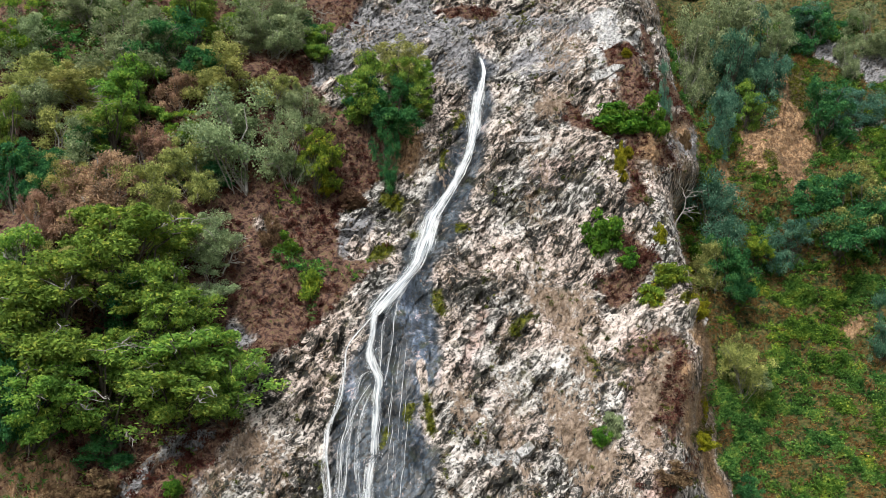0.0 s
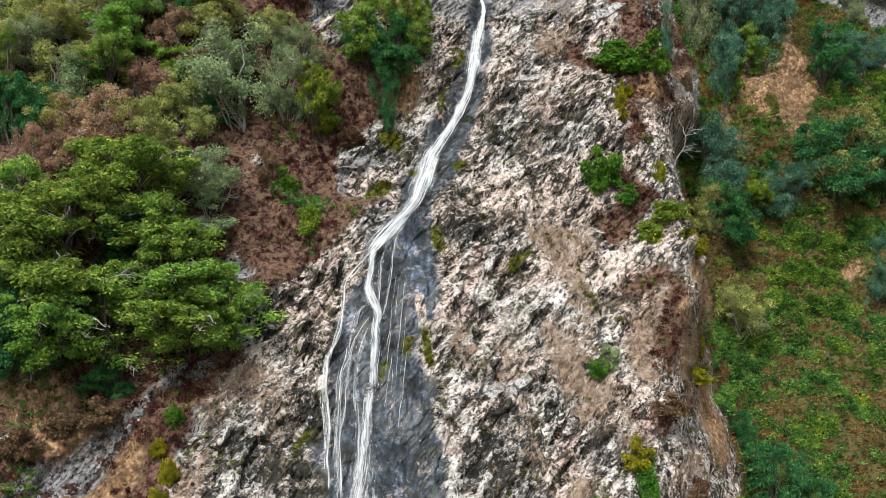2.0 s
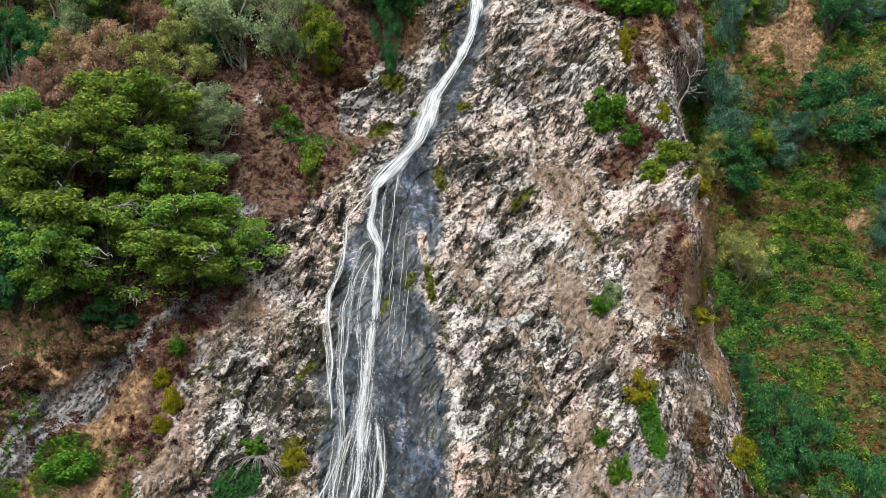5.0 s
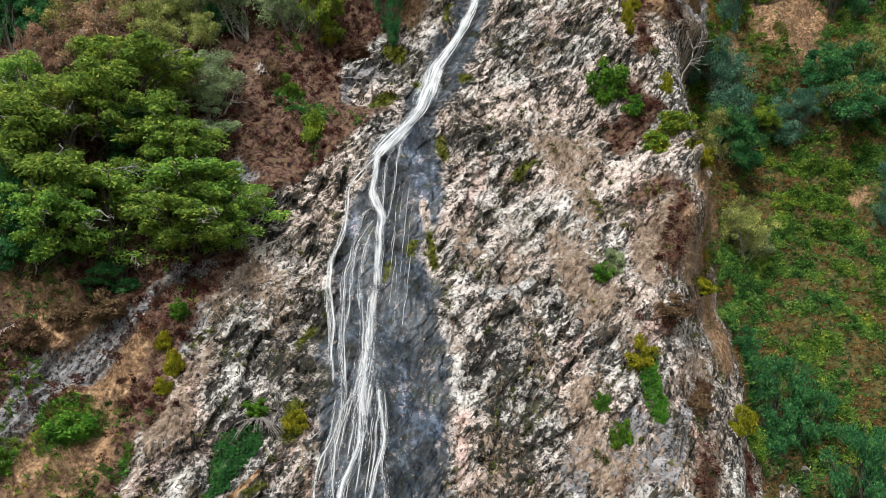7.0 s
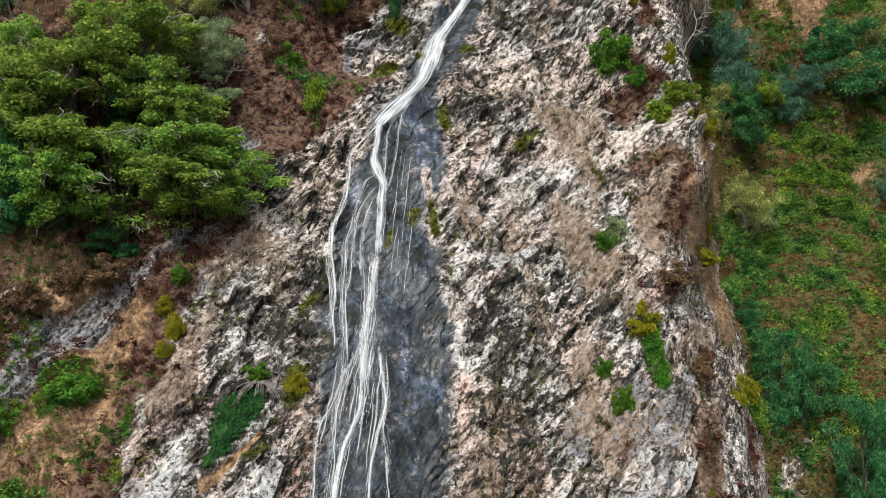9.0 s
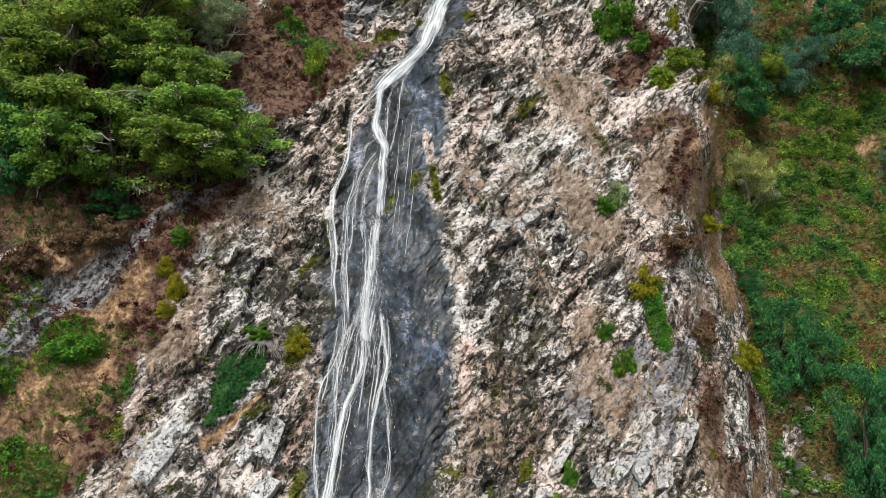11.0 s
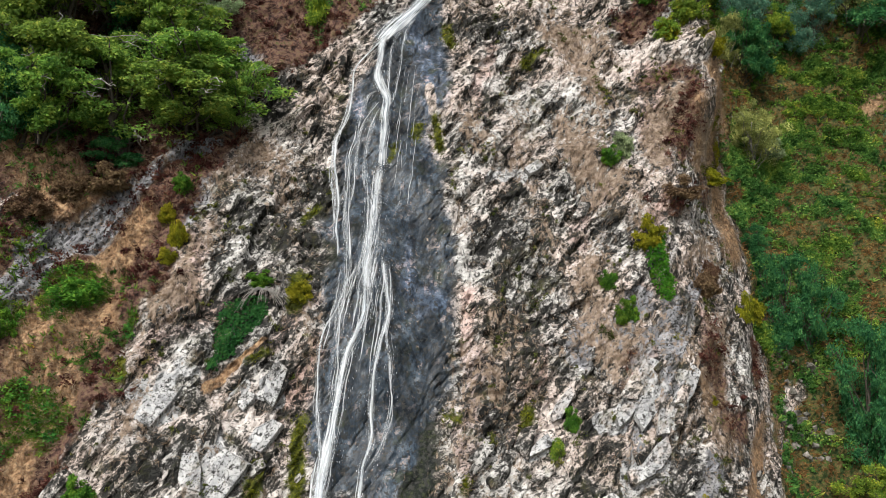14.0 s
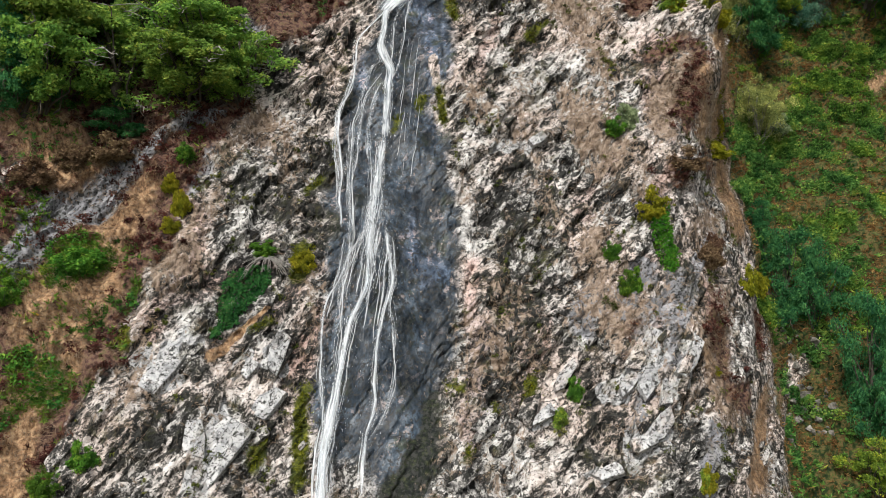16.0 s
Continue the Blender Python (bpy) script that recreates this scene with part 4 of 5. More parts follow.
LAWN = leaf_material("green grass blades", (0.05, 0.10, 0.02), (0.12, 0.20, 0.035), (0.22, 0.28, 0.05), None, 1.0, 1.6, 0.6)
FOAM = water_material("white water", -0.10, 0.95)
LACE = water_material("lacy water strand", -0.34, 1.1)
VEIL = water_material("thin water veil", -0.60, 1.4)
MIST = water_material("misty water sheet", -0.46, 1.5)


# ---- the cliff and its slopes ----
STEP = 0.205
XS = np.arange(-54, 78 + STEP, STEP)
ZS = np.arange(-13, 92 + STEP, STEP)
GX, GZ = np.meshgrid(XS, ZS)
JX = GX + 1.1 * fractal(GX / 3.5, GZ / 3.5, 5, 4)
JZ = GZ + 1.1 * fractal(GX / 3.5, GZ / 3.5, 25, 4)
FLANK = flank(GX, GZ)
OUT = brushed(JX, JZ, OUTCROP)
LEFT = inside(JX, JZ, LEFT_SLOPE) & (OUT < 0.5)
RIGHT = (flank(JX, JZ) > 0.72) & (OUT < 0.5) & ~LEFT
KEEP = ~(LEFT | RIGHT)
ZONE = {
    "wet": np.maximum(inside(JX, JZ, WET) * 1.0, brushed(JX, JZ, [(*q[:4], q[4] * 1.4) for q in CHANNEL[:3]])),
    "tan": np.maximum(brushed(GX + 0.4 * (JX - GX), GZ + 0.4 * (JZ - GZ), [(*q[:4], q[4] * 1.1) for q in TAN]), 0.55 * eased((fractal(GX / 2 + GZ / 8, GZ / 7, 71, 5, 0.6) - 0.36) / 0.4) * ~inside(GX, GZ, WET)) * KEEP,
    "heath": np.maximum(brushed(JX, JZ, HEATHER), LEFT * 1.0),
    "moss": brushed(GX + 0.4 * (JX - GX), GZ + 0.4 * (JZ - GZ), MOSS),
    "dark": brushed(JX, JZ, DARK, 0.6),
    "pale": brushed(JX, JZ, PALE, 0.6),
    "soil": brushed(JX, JZ, SOIL),
    "grey": brushed(JX, JZ, GREY, 0.8),
    "slab": brushed(JX, JZ, SLAB, 0.6),
    "mauve": brushed(JX, JZ, MAUVE, 1.0),
    "turf": RIGHT * 1.0,
}
ZONE["heath"] = ZONE["heath"] * (brushed(JX, JZ, CHANNEL) < 0.5)
ZONE["wet"] = ZONE["wet"] * np.where(ZONE["moss"] > 0.5, 0.3, 1)
DRY_KNOB = brushed(GX + 0.3 * (JX - GX), GZ + 0.3 * (JZ - GZ), [(-2.3, 36.0, -1.8, 34.0, 0.5)])


def spread(grid, times, reach):
    for _ in range(times):
        grid = (grid + np.roll(grid, reach, 0) + np.roll(grid, -reach, 0) + np.roll(grid, reach, 1) + np.roll(grid, -reach, 1)) / 5
    return grid


SOFT = np.clip(np.maximum.reduce([LEFT * 1.0, RIGHT * 1.0, ZONE["tan"] * 0.75, ZONE["heath"] * 0.8, ZONE["soil"] * 0.8]), 0, 1)
for _ in range(3):
    SOFT = (SOFT + np.roll(SOFT, 2, 0) + np.roll(SOFT, -2, 0) + np.roll(SOFT, 2, 1) + np.roll(SOFT, -2, 1)) / 5
ZONE["wet"] = spread(ZONE["wet"], 4, 3) * (1 - DRY_KNOB)
BED = brushed(JX, JZ, [(*q[:4], q[4] * 1.25) for q in CHANNEL[3:]], 0.35)
ZONE["grey"] = np.maximum(ZONE["grey"], BED)
ZONE["dark"] = np.maximum(ZONE["dark"], 0.4 * BED)
SOFT = SOFT * (1 - BED)
ZONE["heath"] = spread(ZONE["heath"], 3, 2) * (1 - BED)
ZONE["soil"] = ZONE["soil"] * (1 - BED)
ZONE["turf"] = spread(ZONE["turf"], 3, 2)
ZONE["tan"] = spread(ZONE["tan"], 3, 3)
ZONE["soil"] = spread(ZONE["soil"], 3, 3)
ZONE["soil"] = np.maximum(ZONE["soil"], brushed(GX + 0.2 * (JX - GX), GZ + 0.2 * (JZ - GZ), FRINGE))
ZONE["moss"] = spread(ZONE["moss"], 2, 1)
# strata climb steeply to the right
LEAN_OF_BEDS = radians(58)
SL = GZ * 1.25
UU = GX * math.cos(LEAN_OF_BEDS) + SL * math.sin(LEAN_OF_BEDS)
VV = -GX * math.sin(LEAN_OF_BEDS) + SL * math.cos(LEAN_OF_BEDS)
UU = UU + 0.8 * fractal(GX / 4, SL / 4, 31, 3)
VV = VV + 0.6 * fractal(GX / 4, SL / 4, 41, 3)
slabs, _ = blocks(UU / 7.5, VV / 3.2, 101, 0.9)
chunks, joint = blocks(UU / 2.6, VV / 1.2, 131, 1.2)
chips, crack = blocks(UU / 1.1, VV / 0.55, 161, 1.3)
ROCK = 0.34 * slabs + 0.22 * chunks + 0.13 * chips - 0.22 * np.clip(1 - joint / 0.10, 0, 1) + 0.16 * fractal(UU / 2.2, VV / 1.4, 51, 4)
CALM = np.where(ZONE["wet"] > 0.5, 0.16, 1.0) * (1 - 0.5 * brushed(GX, GZ, SMOOTH, 1.0)) * (1 - 0.6 * brushed(GX, GZ, SLAB, 0.8))
for _ in range(4):
    CALM = (CALM + np.roll(CALM, 3, 0) + np.roll(CALM, -3, 0) + np.roll(CALM, 3, 1) + np.roll(CALM, -3, 1)) / 5
SOD = 0.5 * fractal(GX / 3, GZ / 3, 61, 3, 0.6) + 0.30 * np.abs(fractal(GX / 1.3, GZ / 1.3, 67, 3, 0.5))
RISE = 1.1 * fractal(GX / 9, GZ / 9, 11, 3) + ROCK * CALM * (1 - SOFT * 0.9) + SOD * SOFT
RISE = RISE - 1.0 * brushed(GX, GZ, CHANNEL[:3], 1.6)
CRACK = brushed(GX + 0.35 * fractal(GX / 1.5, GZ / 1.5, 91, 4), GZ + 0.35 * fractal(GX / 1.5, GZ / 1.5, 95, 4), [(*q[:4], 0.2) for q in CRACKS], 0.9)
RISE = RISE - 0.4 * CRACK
# the sunk grooves are darkened in the colour as well
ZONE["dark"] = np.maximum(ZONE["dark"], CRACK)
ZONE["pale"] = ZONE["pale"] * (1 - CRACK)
PX = GX + 0.10 * RISE
PY = depth(GX, GZ) - 0.8 * RISE
PZ = GZ + 0.45 * RISE


def spot(x, z):
    """The place on the finished cliff at x and z."""
    i = int(np.clip(round((z - ZS[0]) / STEP), 0, len(ZS) - 1))
    j = int(np.clip(round((x - XS[0]) / STEP), 0, len(XS) - 1))
    return Vector((PX[i, j], PY[i, j], PZ[i, j]))


def mesh_of(name, verts, faces, mat, smooth=True):
    me = bpy.data.meshes.new(name)
    k = faces.shape[1]
    me.vertices.add(len(verts))
    me.vertices.foreach_set("co", np.asarray(verts, np.float32).ravel())
    me.loops.add(faces.size)
    me.loops.foreach_set("vertex_index", faces.astype(np.int32).ravel())
    me.polygons.add(len(faces))
    me.polygons.foreach_set("loop_start", np.arange(0, faces.size, k, dtype=np.int32))
    me.polygons.foreach_set("use_smooth", np.full(len(faces), smooth))
    me.materials.append(mat)
    me.update(calc_edges=True)
    return me


def sheet(name, pick, label, category):
    rows, cols = GX.shape
    idx = np.arange(rows * cols).reshape(rows, cols)
    quads = np.stack([idx[:-1, :-1], idx[:-1, 1:], idx[1:, 1:], idx[1:, :-1]], -1)[pick]
    used, flat = np.unique(quads, return_inverse=True)
    verts = np.stack([PX.ravel(), PY.ravel(), PZ.ravel()], 1)[used]
    me = mesh_of(name, verts, flat.reshape(-1, 4), CLIFF, False)
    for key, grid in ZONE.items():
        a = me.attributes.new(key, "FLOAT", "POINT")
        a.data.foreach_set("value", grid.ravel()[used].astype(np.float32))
    return tagged(new(name, me), label, category, kind="structure")


isleft, isright = LEFT[:-1, :-1], RIGHT[:-1, :-1]
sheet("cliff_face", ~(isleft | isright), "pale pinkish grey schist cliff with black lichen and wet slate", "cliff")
sheet("heather_slope", isleft, "steep slope of reddish brown heather and dead grass", "hillside")
sheet("bracken_slope", isright, "steep green and rust bracken slope behind the buttress", "hillside")


def far_ground():
    """The hillside beyond, the hilltop and the valley floor, out to the horizon."""
    xs = np.array([-900, -600, -400, -250, -150, -100, -70, -60, -54, -25, 8, 40, 78, 84, 95, 130, 200, 320, 500, 900], float)
    vs = np.array([-1200, -700, -400, -250, -160, -100, -60, -30, -12, 0, 30, 60, 105, 109, 116, 120, 160, 220, 320, 500, 900], float)
    x, v = np.meshgrid(xs, vs)
    z = np.clip(v, 0, 105) - 13 + 0.22 * np.clip(v - 105, 0, None)
    y = depth(np.clip(x, -120, 120), np.clip(v, 0, 105) - 13) + np.clip(v, None, 0) + np.clip(v - 105, 0, None)
    bend = np.clip(np.abs(x - 12) - 66, 0, None)
    y = y - 0.12 * bend * (v > -1)
    idx = np.arange(x.size).reshape(x.shape)
    quads = np.stack([idx[:-1, :-1], idx[:-1, 1:], idx[1:, 1:], idx[1:, :-1]], -1)
    cx, cv = (x[:-1, :-1] + x[1:, 1:]) / 2, (v[:-1, :-1] + v[1:, 1:]) / 2
    quads = quads[~((cx > -54) & (cx < 78) & (cv > 0) & (cv < 105))]
    me = mesh_of("ground", np.stack([x.ravel(), y.ravel(), z.ravel()], 1), quads, CLIFF)
    a = me.attributes.new("turf", "FLOAT", "POINT")
    a.data.foreach_set("value", np.ones(x.size, np.float32))
    tagged(new("ground", me), "rough green and brown grassland of the valley and hill", "ground", kind="structure")


far_ground()


# ---- leaves, limbs and plants ----
rng = np.random.default_rng(7)


def blades(base, along, side):
    """One three-cornered leaf for each row."""
    n = len(base)
    verts = np.empty((n, 3, 3))
    verts[:, 0] = base - side
    verts[:, 1] = base + side
    verts[:, 2] = base + along
    return verts.reshape(-1, 3), np.arange(3 * n).reshape(n, 3)


def unit(v):
    return v / np.maximum(np.linalg.norm(v, axis=1, keepdims=True), 1e-6)


def leaf_cloud(r, centres, radii, count, size, squash, droop):
    """Leaves round clump centres, thick on the upper and outer side."""
    k = np.repeat(np.arange(len(centres)), count)
    d = unit(r.normal(size=(len(k), 3)) + (0, 0, 0.35))
    shell = radii[k, None] * (0.25 + 0.95 * r.random((len(k), 1)) ** 0.7)
    p = centres[k] + d * shell * (1, 1, squash)
    face = unit(0.6 * d + 0.75 * r.normal(size=d.shape) + (0, 0, 0.55))
    along = unit(np.cross(face, r.normal(size=d.shape)) + (0, 0, -droop)) * size * (0.6 + 0.8 * r.random((len(k), 1)))
    side = np.cross(face, along) * 0.34
    return blades(p - 0.5 * along, along, side)


def tube(points, radii, sides=6):
    verts, faces = [], []
    for i, (p, rad) in enumerate(zip(points, radii)):
        d = Vector(points[min(i + 1, len(points) - 1)]) - Vector(points[max(i - 1, 0)])
        q = d.to_track_quat("Z", "Y")
        for s in range(sides):
            a = 2 * math.pi * s / sides
            verts.append(Vector(p) + q @ Vector((math.cos(a) * rad, math.sin(a) * rad, 0)))
    for i in range(len(points) - 1):
        for s in range(sides):
            t = (s + 1) % sides
            faces.append((i * sides + s, i * sides + t, (i + 1) * sides + t, (i + 1) * sides + s))
    return verts, faces


def bent(r, a, b, n, wob):
    a, b = np.array(a), np.array(b)
    t = np.linspace(0, 1, n)[:, None]
    pts = a + (b - a) * t
    pts[1:-1] += r.normal(size=(n - 2, 3)) * wob * np.linalg.norm(b - a)
    return pts


def wood(name, strands, mat):
    verts, faces = [], []
    for pts, radii in strands:
        v, f = tube(pts, radii)
        faces += [tuple(i + len(verts) for i in q) for q in f]
        verts += v
    return mesh_of(name, np.array([tuple(v) for v in verts]), np.array(faces), mat)


# kind: clumps, leaves a clump, leaf length, squash, droop, crown's bottom, trunk's girth
HABIT = {
    "oak": (125, 190, 0.215, 0.6, 0.1, 0.03, 0.036, BARK),
    "dark": (90, 150, 0.225, 0.75, 0.2, 0.03, 0.030, BARK),
    "grey": (95, 170, 0.185, 0.85, 0.4, 0.05, 0.016, PALE_BARK),
    "olive": (95, 170, 0.185, 0.80, 0.4, 0.05, 0.016, PALE_BARK),
    "russet": (95, 185, 0.185, 0.85, 0.4, 0.06, 0.018, PALE_BARK),
    "lime": (80, 150, 0.22, 0.65, 0.3, 0.05, 0.020, BARK),
    "spruce": (95, 150, 0.18, 0.85, 0.5, 0.02, 0.022, BARK),
}


def tree_parts(kind, seed):
    """Trunk with limbs, twigs and crown of a tree one metre high and one metre in radius; the leaf size suits a tree of some 8 m."""
    clumps, count, size, squash, droop, bottom, girth, bark = HABIT[kind]
    r = np.random.default_rng(seed)
    h, rad = 8.0, 4.0
    lobes = r.integers(6, 10)
    ang = r.random(lobes) * 6.28
    low = bottom + 0.17
    lobe = np.stack([np.cos(ang) * rad * 0.5, np.sin(ang) * rad * 0.5, h * (low + (0.74 - low) * r.random(lobes))], 1)
    lobe[0] = (0, 0, h * 0.76)
    lobe[1:3, 2] = h * low
    which = r.integers(0, lobes, clumps)
    d = unit(r.normal(size=(clumps, 3)) + (0, 0, 0.25))
    centres = lobe[which] + d * np.array([rad * 0.55, rad * 0.55, h * 0.2]) * (0.35 + 0.7 * r.random((clumps, 1)))
    centres[:, 2] = np.clip(centres[:, 2], h * bottom, h * 0.97)
    radii = 0.42 + 0.55 * r.random(clumps) ** 1.5
    v, f = leaf_cloud(r, centres, radii, count, size, squash, droop)
    crown = mesh_of("crown", v, f, LEAF[kind], False)
    top = np.array([0.3 * r.normal(), 0.3 * r.normal(), h * 0.78])
    spine = bent(r, (0, 0, -0.8), top, 6, 0.03)
    g = girth * h
    strands = [(spine, np.linspace(g, g * 0.25, 6))]
    for c in centres[:: 4 if kind in ("oak", "russet") else 6]:
        t = min(max(c[2] / h - 0.25, 0.15), 0.75)
        k = t * 5
        a = spine[int(k)] + (spine[int(k) + 1] - spine[int(k)]) * (k - int(k))
        strands.append((bent(r, a, c, 5, 0.05), np.linspace(g * 0.25, g * 0.05, 5)))
    bare = []
    if kind == "oak":
        for c in centres[::12]:
            d = unit((c - (0, 0, h * 0.45))[None])[0] * (1, 1, 0.5)
            limb = bent(r, c - 0.6 * d, c + d * (1.1 + 0.8 * r.random()), 6, 0.06)
            twigs = [(limb, np.linspace(0.075, 0.02, 6))]
            for q in (limb[2], limb[3], limb[4]):
                twigs.append((bent(r, q, q + 0.55 * d + 0.5 * r.normal(size=3), 4, 0.1), np.linspace(0.04, 0.012, 4)))
            bare.append(wood("bare_limb", twigs, PALE_BARK))
    for c in centres[::6]:
        out = c + unit((c - (0, 0, h * 0.5))[None])[0] * (0.9 + 0.5 * r.random())
        strands.append((bent(r, c, out, 4, 0.12), np.array([0.05, 0.04, 0.025, 0.01])))
        k = min(max(c[2] / h - 0.3, 0.1), 0.7) * 5
        strands.append((bent(r, spine[int(k)], c, 5, 0.05), np.linspace(g * 0.22, 0.04, 5)))
    return (wood("trunk", strands, bark), crown, *bare)


TREE_WORDS = {
    "oak": ("oak_tree", "broad green oak with yellowing sprays on the heather slope", "tree"),
    "dark": ("holly_tree", "dense deep green broadleaf tree on the slope", "tree"),
    "grey": ("birch_tree", "airy grey-green birch with pale thin limbs", "tree"),
    "olive": ("birch_tree", "rounded olive birch turning yellow on the wooded slope", "tree"),
    "russet": ("birch_tree", "half-bare birch with russet brown autumn leaves", "tree"),
    "lime": ("rowan_tree", "light yellow-green rowan tree on the steep slope", "tree"),
    "spruce": ("willow_tree", "blue-green drooping willow beside the gully", "tree"),
}
PROTO = {(k, i): tree_parts(k, 100 * i + len(k) * 7 + ord(k[0])) for k in HABIT for i in range(3)}


def plant(name, place, parts, scale, turn, label, category, group):
    root = new(name)
    root.empty_display_size = 0.3
    root.matrix_world = Matrix.Translation(place) @ Matrix.Rotation(turn, 4, "Z") @ Matrix.Diagonal((scale[0], scale[0], scale[1], 1))
    for me in parts:
        ob = new(me.name.split(".")[0], me)
        ob.parent = root
    return tagged(root, label, category, group)


for kind, rows in TREES.items():
    name, label, category = TREE_WORDS[kind]
    for i, (x, z, r, h) in enumerate(rows):
        plant(name, spot(x, z) - Vector((0, 0, 0 if kind == "oak" else 0.12 * h)), PROTO[kind, i % 3], (r / 4.0 * (1.12 if kind == "oak" else 1.28), h / 8.0 * (1.1 if kind == "oak" else 1.2)), rng.random() * 6.28, label, category, kind + " trees on the slopes")


def shrub_parts(kind, seed):
    r = np.random.default_rng(seed)
    clumps = 40
    d = unit(r.normal(size=(clumps, 3)) * (1, 1, 0.8) + (0, 0, 0.4))
    centres = d * (0.85, 0.85, 1.25) * (0.25 + 0.85 * r.random((clumps, 1)))
    centres[:, 2] = np.abs(centres[:, 2]) + 0.1
    v, f = leaf_cloud(r, centres, 0.14 + 0.2 * r.random(clumps), 110, 0.14, 0.8, 0.1)
    crown = mesh_of("foliage", v, f, LEAF[kind], False)
    stems = [(bent(r, (0, 0, -0.3), c, 4, 0.08), np.array([0.05, 0.035, 0.025, 0.012])) for c in centres[::2]]
    return crown, wood("stem", stems, BARK)


SHRUB_WORDS = {
    "shrub_green": ("green_shrub", "bright green leafy shrub rooted in a rock ledge"),
    "shrub_yellow": ("gorse_bush", "yellowing gorse bush on a rock ledge"),
    "shrub_grey": ("sallow_bush", "grey-green sallow bush on the slope"),
    "shrub_lime": ("sapling", "light green airy sapling on the slope"),
    "shrub_russet": ("heath_bush", "rust-brown heath bush on the slope"),
}
BUSH = {(k, i): shrub_parts(k, 900 + 10 * i + len(k)) for k in SHRUB_WORDS for i in range(2)}
for kind, rows in SHRUBS.items():
    name, label = SHRUB_WORDS[kind]
    for i, (x, z, r, h) in enumerate(rows):
        plant(name, spot(x, z) - Vector((0, 0, 0.15 * h)), BUSH[kind, i % 2], (r / 0.95, h / 1.5), rng.random() * 6.28, label, "shrub", kind.replace("_", " ") + "s")


# ---- ground cover ----


def seeds(weight, per_metre):
    """Rows of places strewn over the cliff by a weight grid."""
    n = int((weight.sum() * STEP * STEP * 1.25) * per_metre)
    pick = rng.choice(weight.size, size=n, p=(weight / weight.sum()).ravel())
    p = np.stack([PX.ravel()[pick], PY.ravel()[pick], PZ.ravel()[pick]], 1)
    return p + rng.normal(size=p.shape) * (0.08, 0.0, 0.05)


def cover(name, places, each, length, width, mat, label, category, lift=0.9, hang=0.0):
    k = np.repeat(np.arange(len(places)), each)
    grow = 0.6 + 0.8 * rng.random(len(places))
    d = unit(rng.normal(size=(len(k), 3)) * (1, 0.8, 0.6) + (0, -0.55, lift - hang))
    along = d * (length * grow[k] * (0.6 + 0.7 * rng.random(len(k))))[:, None]
    side = unit(np.cross(d, rng.normal(size=d.shape) + (0, -1.0, 0.6))) * (width * (0.7 + 0.6 * rng.random((len(k), 1))))
    base = places[k] + rng.normal(size=d.shape) * (0.10, 0.05, 0.08)
    v, f = blades(base, along, side)
    return tagged(new(name, mesh_of(name, v, f, mat, False)), label, category, kind="stuff")


PATCH = fractal(GX / 6, GZ / 6, 201, 4)
VIEW = ((GX > -48) & (GX < 72) & (GZ > -9) & (GZ < 86) & ((GZ > 2) | (GX > 22))) * 1.0
BARE = (1 - np.clip(ZONE["soil"], 0, 1)) * VIEW * (1 - 0.25 * brushed(JX, JZ, ROCKY, 0.7))
green = RIGHT * BARE * np.clip(0.42 + 3.2 * fractal(GX / 2.4, GZ / 2.0, 207, 4, 0.6), 0.06, 1.7) * (np.clip(0.5 + 0.9 * PATCH, 0.15, 1.2) + 0.7 * brushed(JX, JZ, LUSH, 1.0))
cover("bracken", seeds(green, 4.6), 8, 0.62, 0.11, FROND, "green bracken fronds covering the steep slope", "bracken", 0.5)
rusty = RIGHT * BARE * np.where(GZ > 11, 1.0, 0.7) * np.clip(0.40 - 1.5 * fractal(GX / 2.4, GZ / 2.0, 207, 4, 0.6) - 0.3 * PATCH, 0.04, 1.2)
cover("dead_bracken", seeds(rusty, 7.0), 5, 0.45, 0.06, RUST, "rust-brown dead bracken on the slope", "bracken", 0.5)
ling = np.maximum(LEFT * 1.0, ZONE["heath"] * KEEP) * BARE * np.clip(0.7 + 0.9 * fractal(GX / 3, GZ / 3, 221, 3), 0.05, 1.5) * (ZONE["wet"] < 0.4)
cover("heather_sprigs", seeds(ling, 3.0), 10, 0.40, 0.05, LING, "reddish brown heather tufts on the slope", "heather", 0.8)


def bushes(name, places, low, high, count, size, squash, mat, label, category):
    """Low bushes of small leaves strewn over the slope."""
    radii = low + (high - low) * rng.random(len(places)) ** 1.6
    v, f = leaf_cloud(rng, places + np.stack([0 * radii, -0.25 * radii, 0.2 * radii], 1), radii, count, size, squash, 0.0)
    return tagged(new(name, mesh_of(name, v, f, mat, False)), label, category, kind="stuff")


bushes("heather", seeds(ling, 0.85), 0.25, 0.75, 62, 0.19, 0.75, LING, "purple-brown heather bushes crowding the slope", "heather")
bushes("bracken_clumps", seeds(green, 3.0), 0.25, 0.95, 40, 0.27, 0.6, FROND, "leafy green bracken clumps on the slope", "bracken")
herbs = LEFT * VIEW * (np.clip(fractal(GX / 4, GZ / 4, 231, 4) - 0.3, 0, 1) + brushed(JX, JZ, LUSH)) * (ZONE["wet"] < 0.4)
cover("ferns", seeds(herbs, 7.0), 10, 0.45, 0.07, FROND, "green ferns among the heather", "fern", 0.6)
hay = (np.maximum(ZONE["tan"], 1.6 * ZONE["soil"]) + 0.16 * LEFT + 0.02 * KEEP) * VIEW * (ZONE["wet"] < 0.4)
cover("dead_grass", seeds(hay, 7.5), 7, 0.55, 0.022, HAY, "pale straw-coloured dead grass hanging on ledges", "grass", 0.5, 0.75)
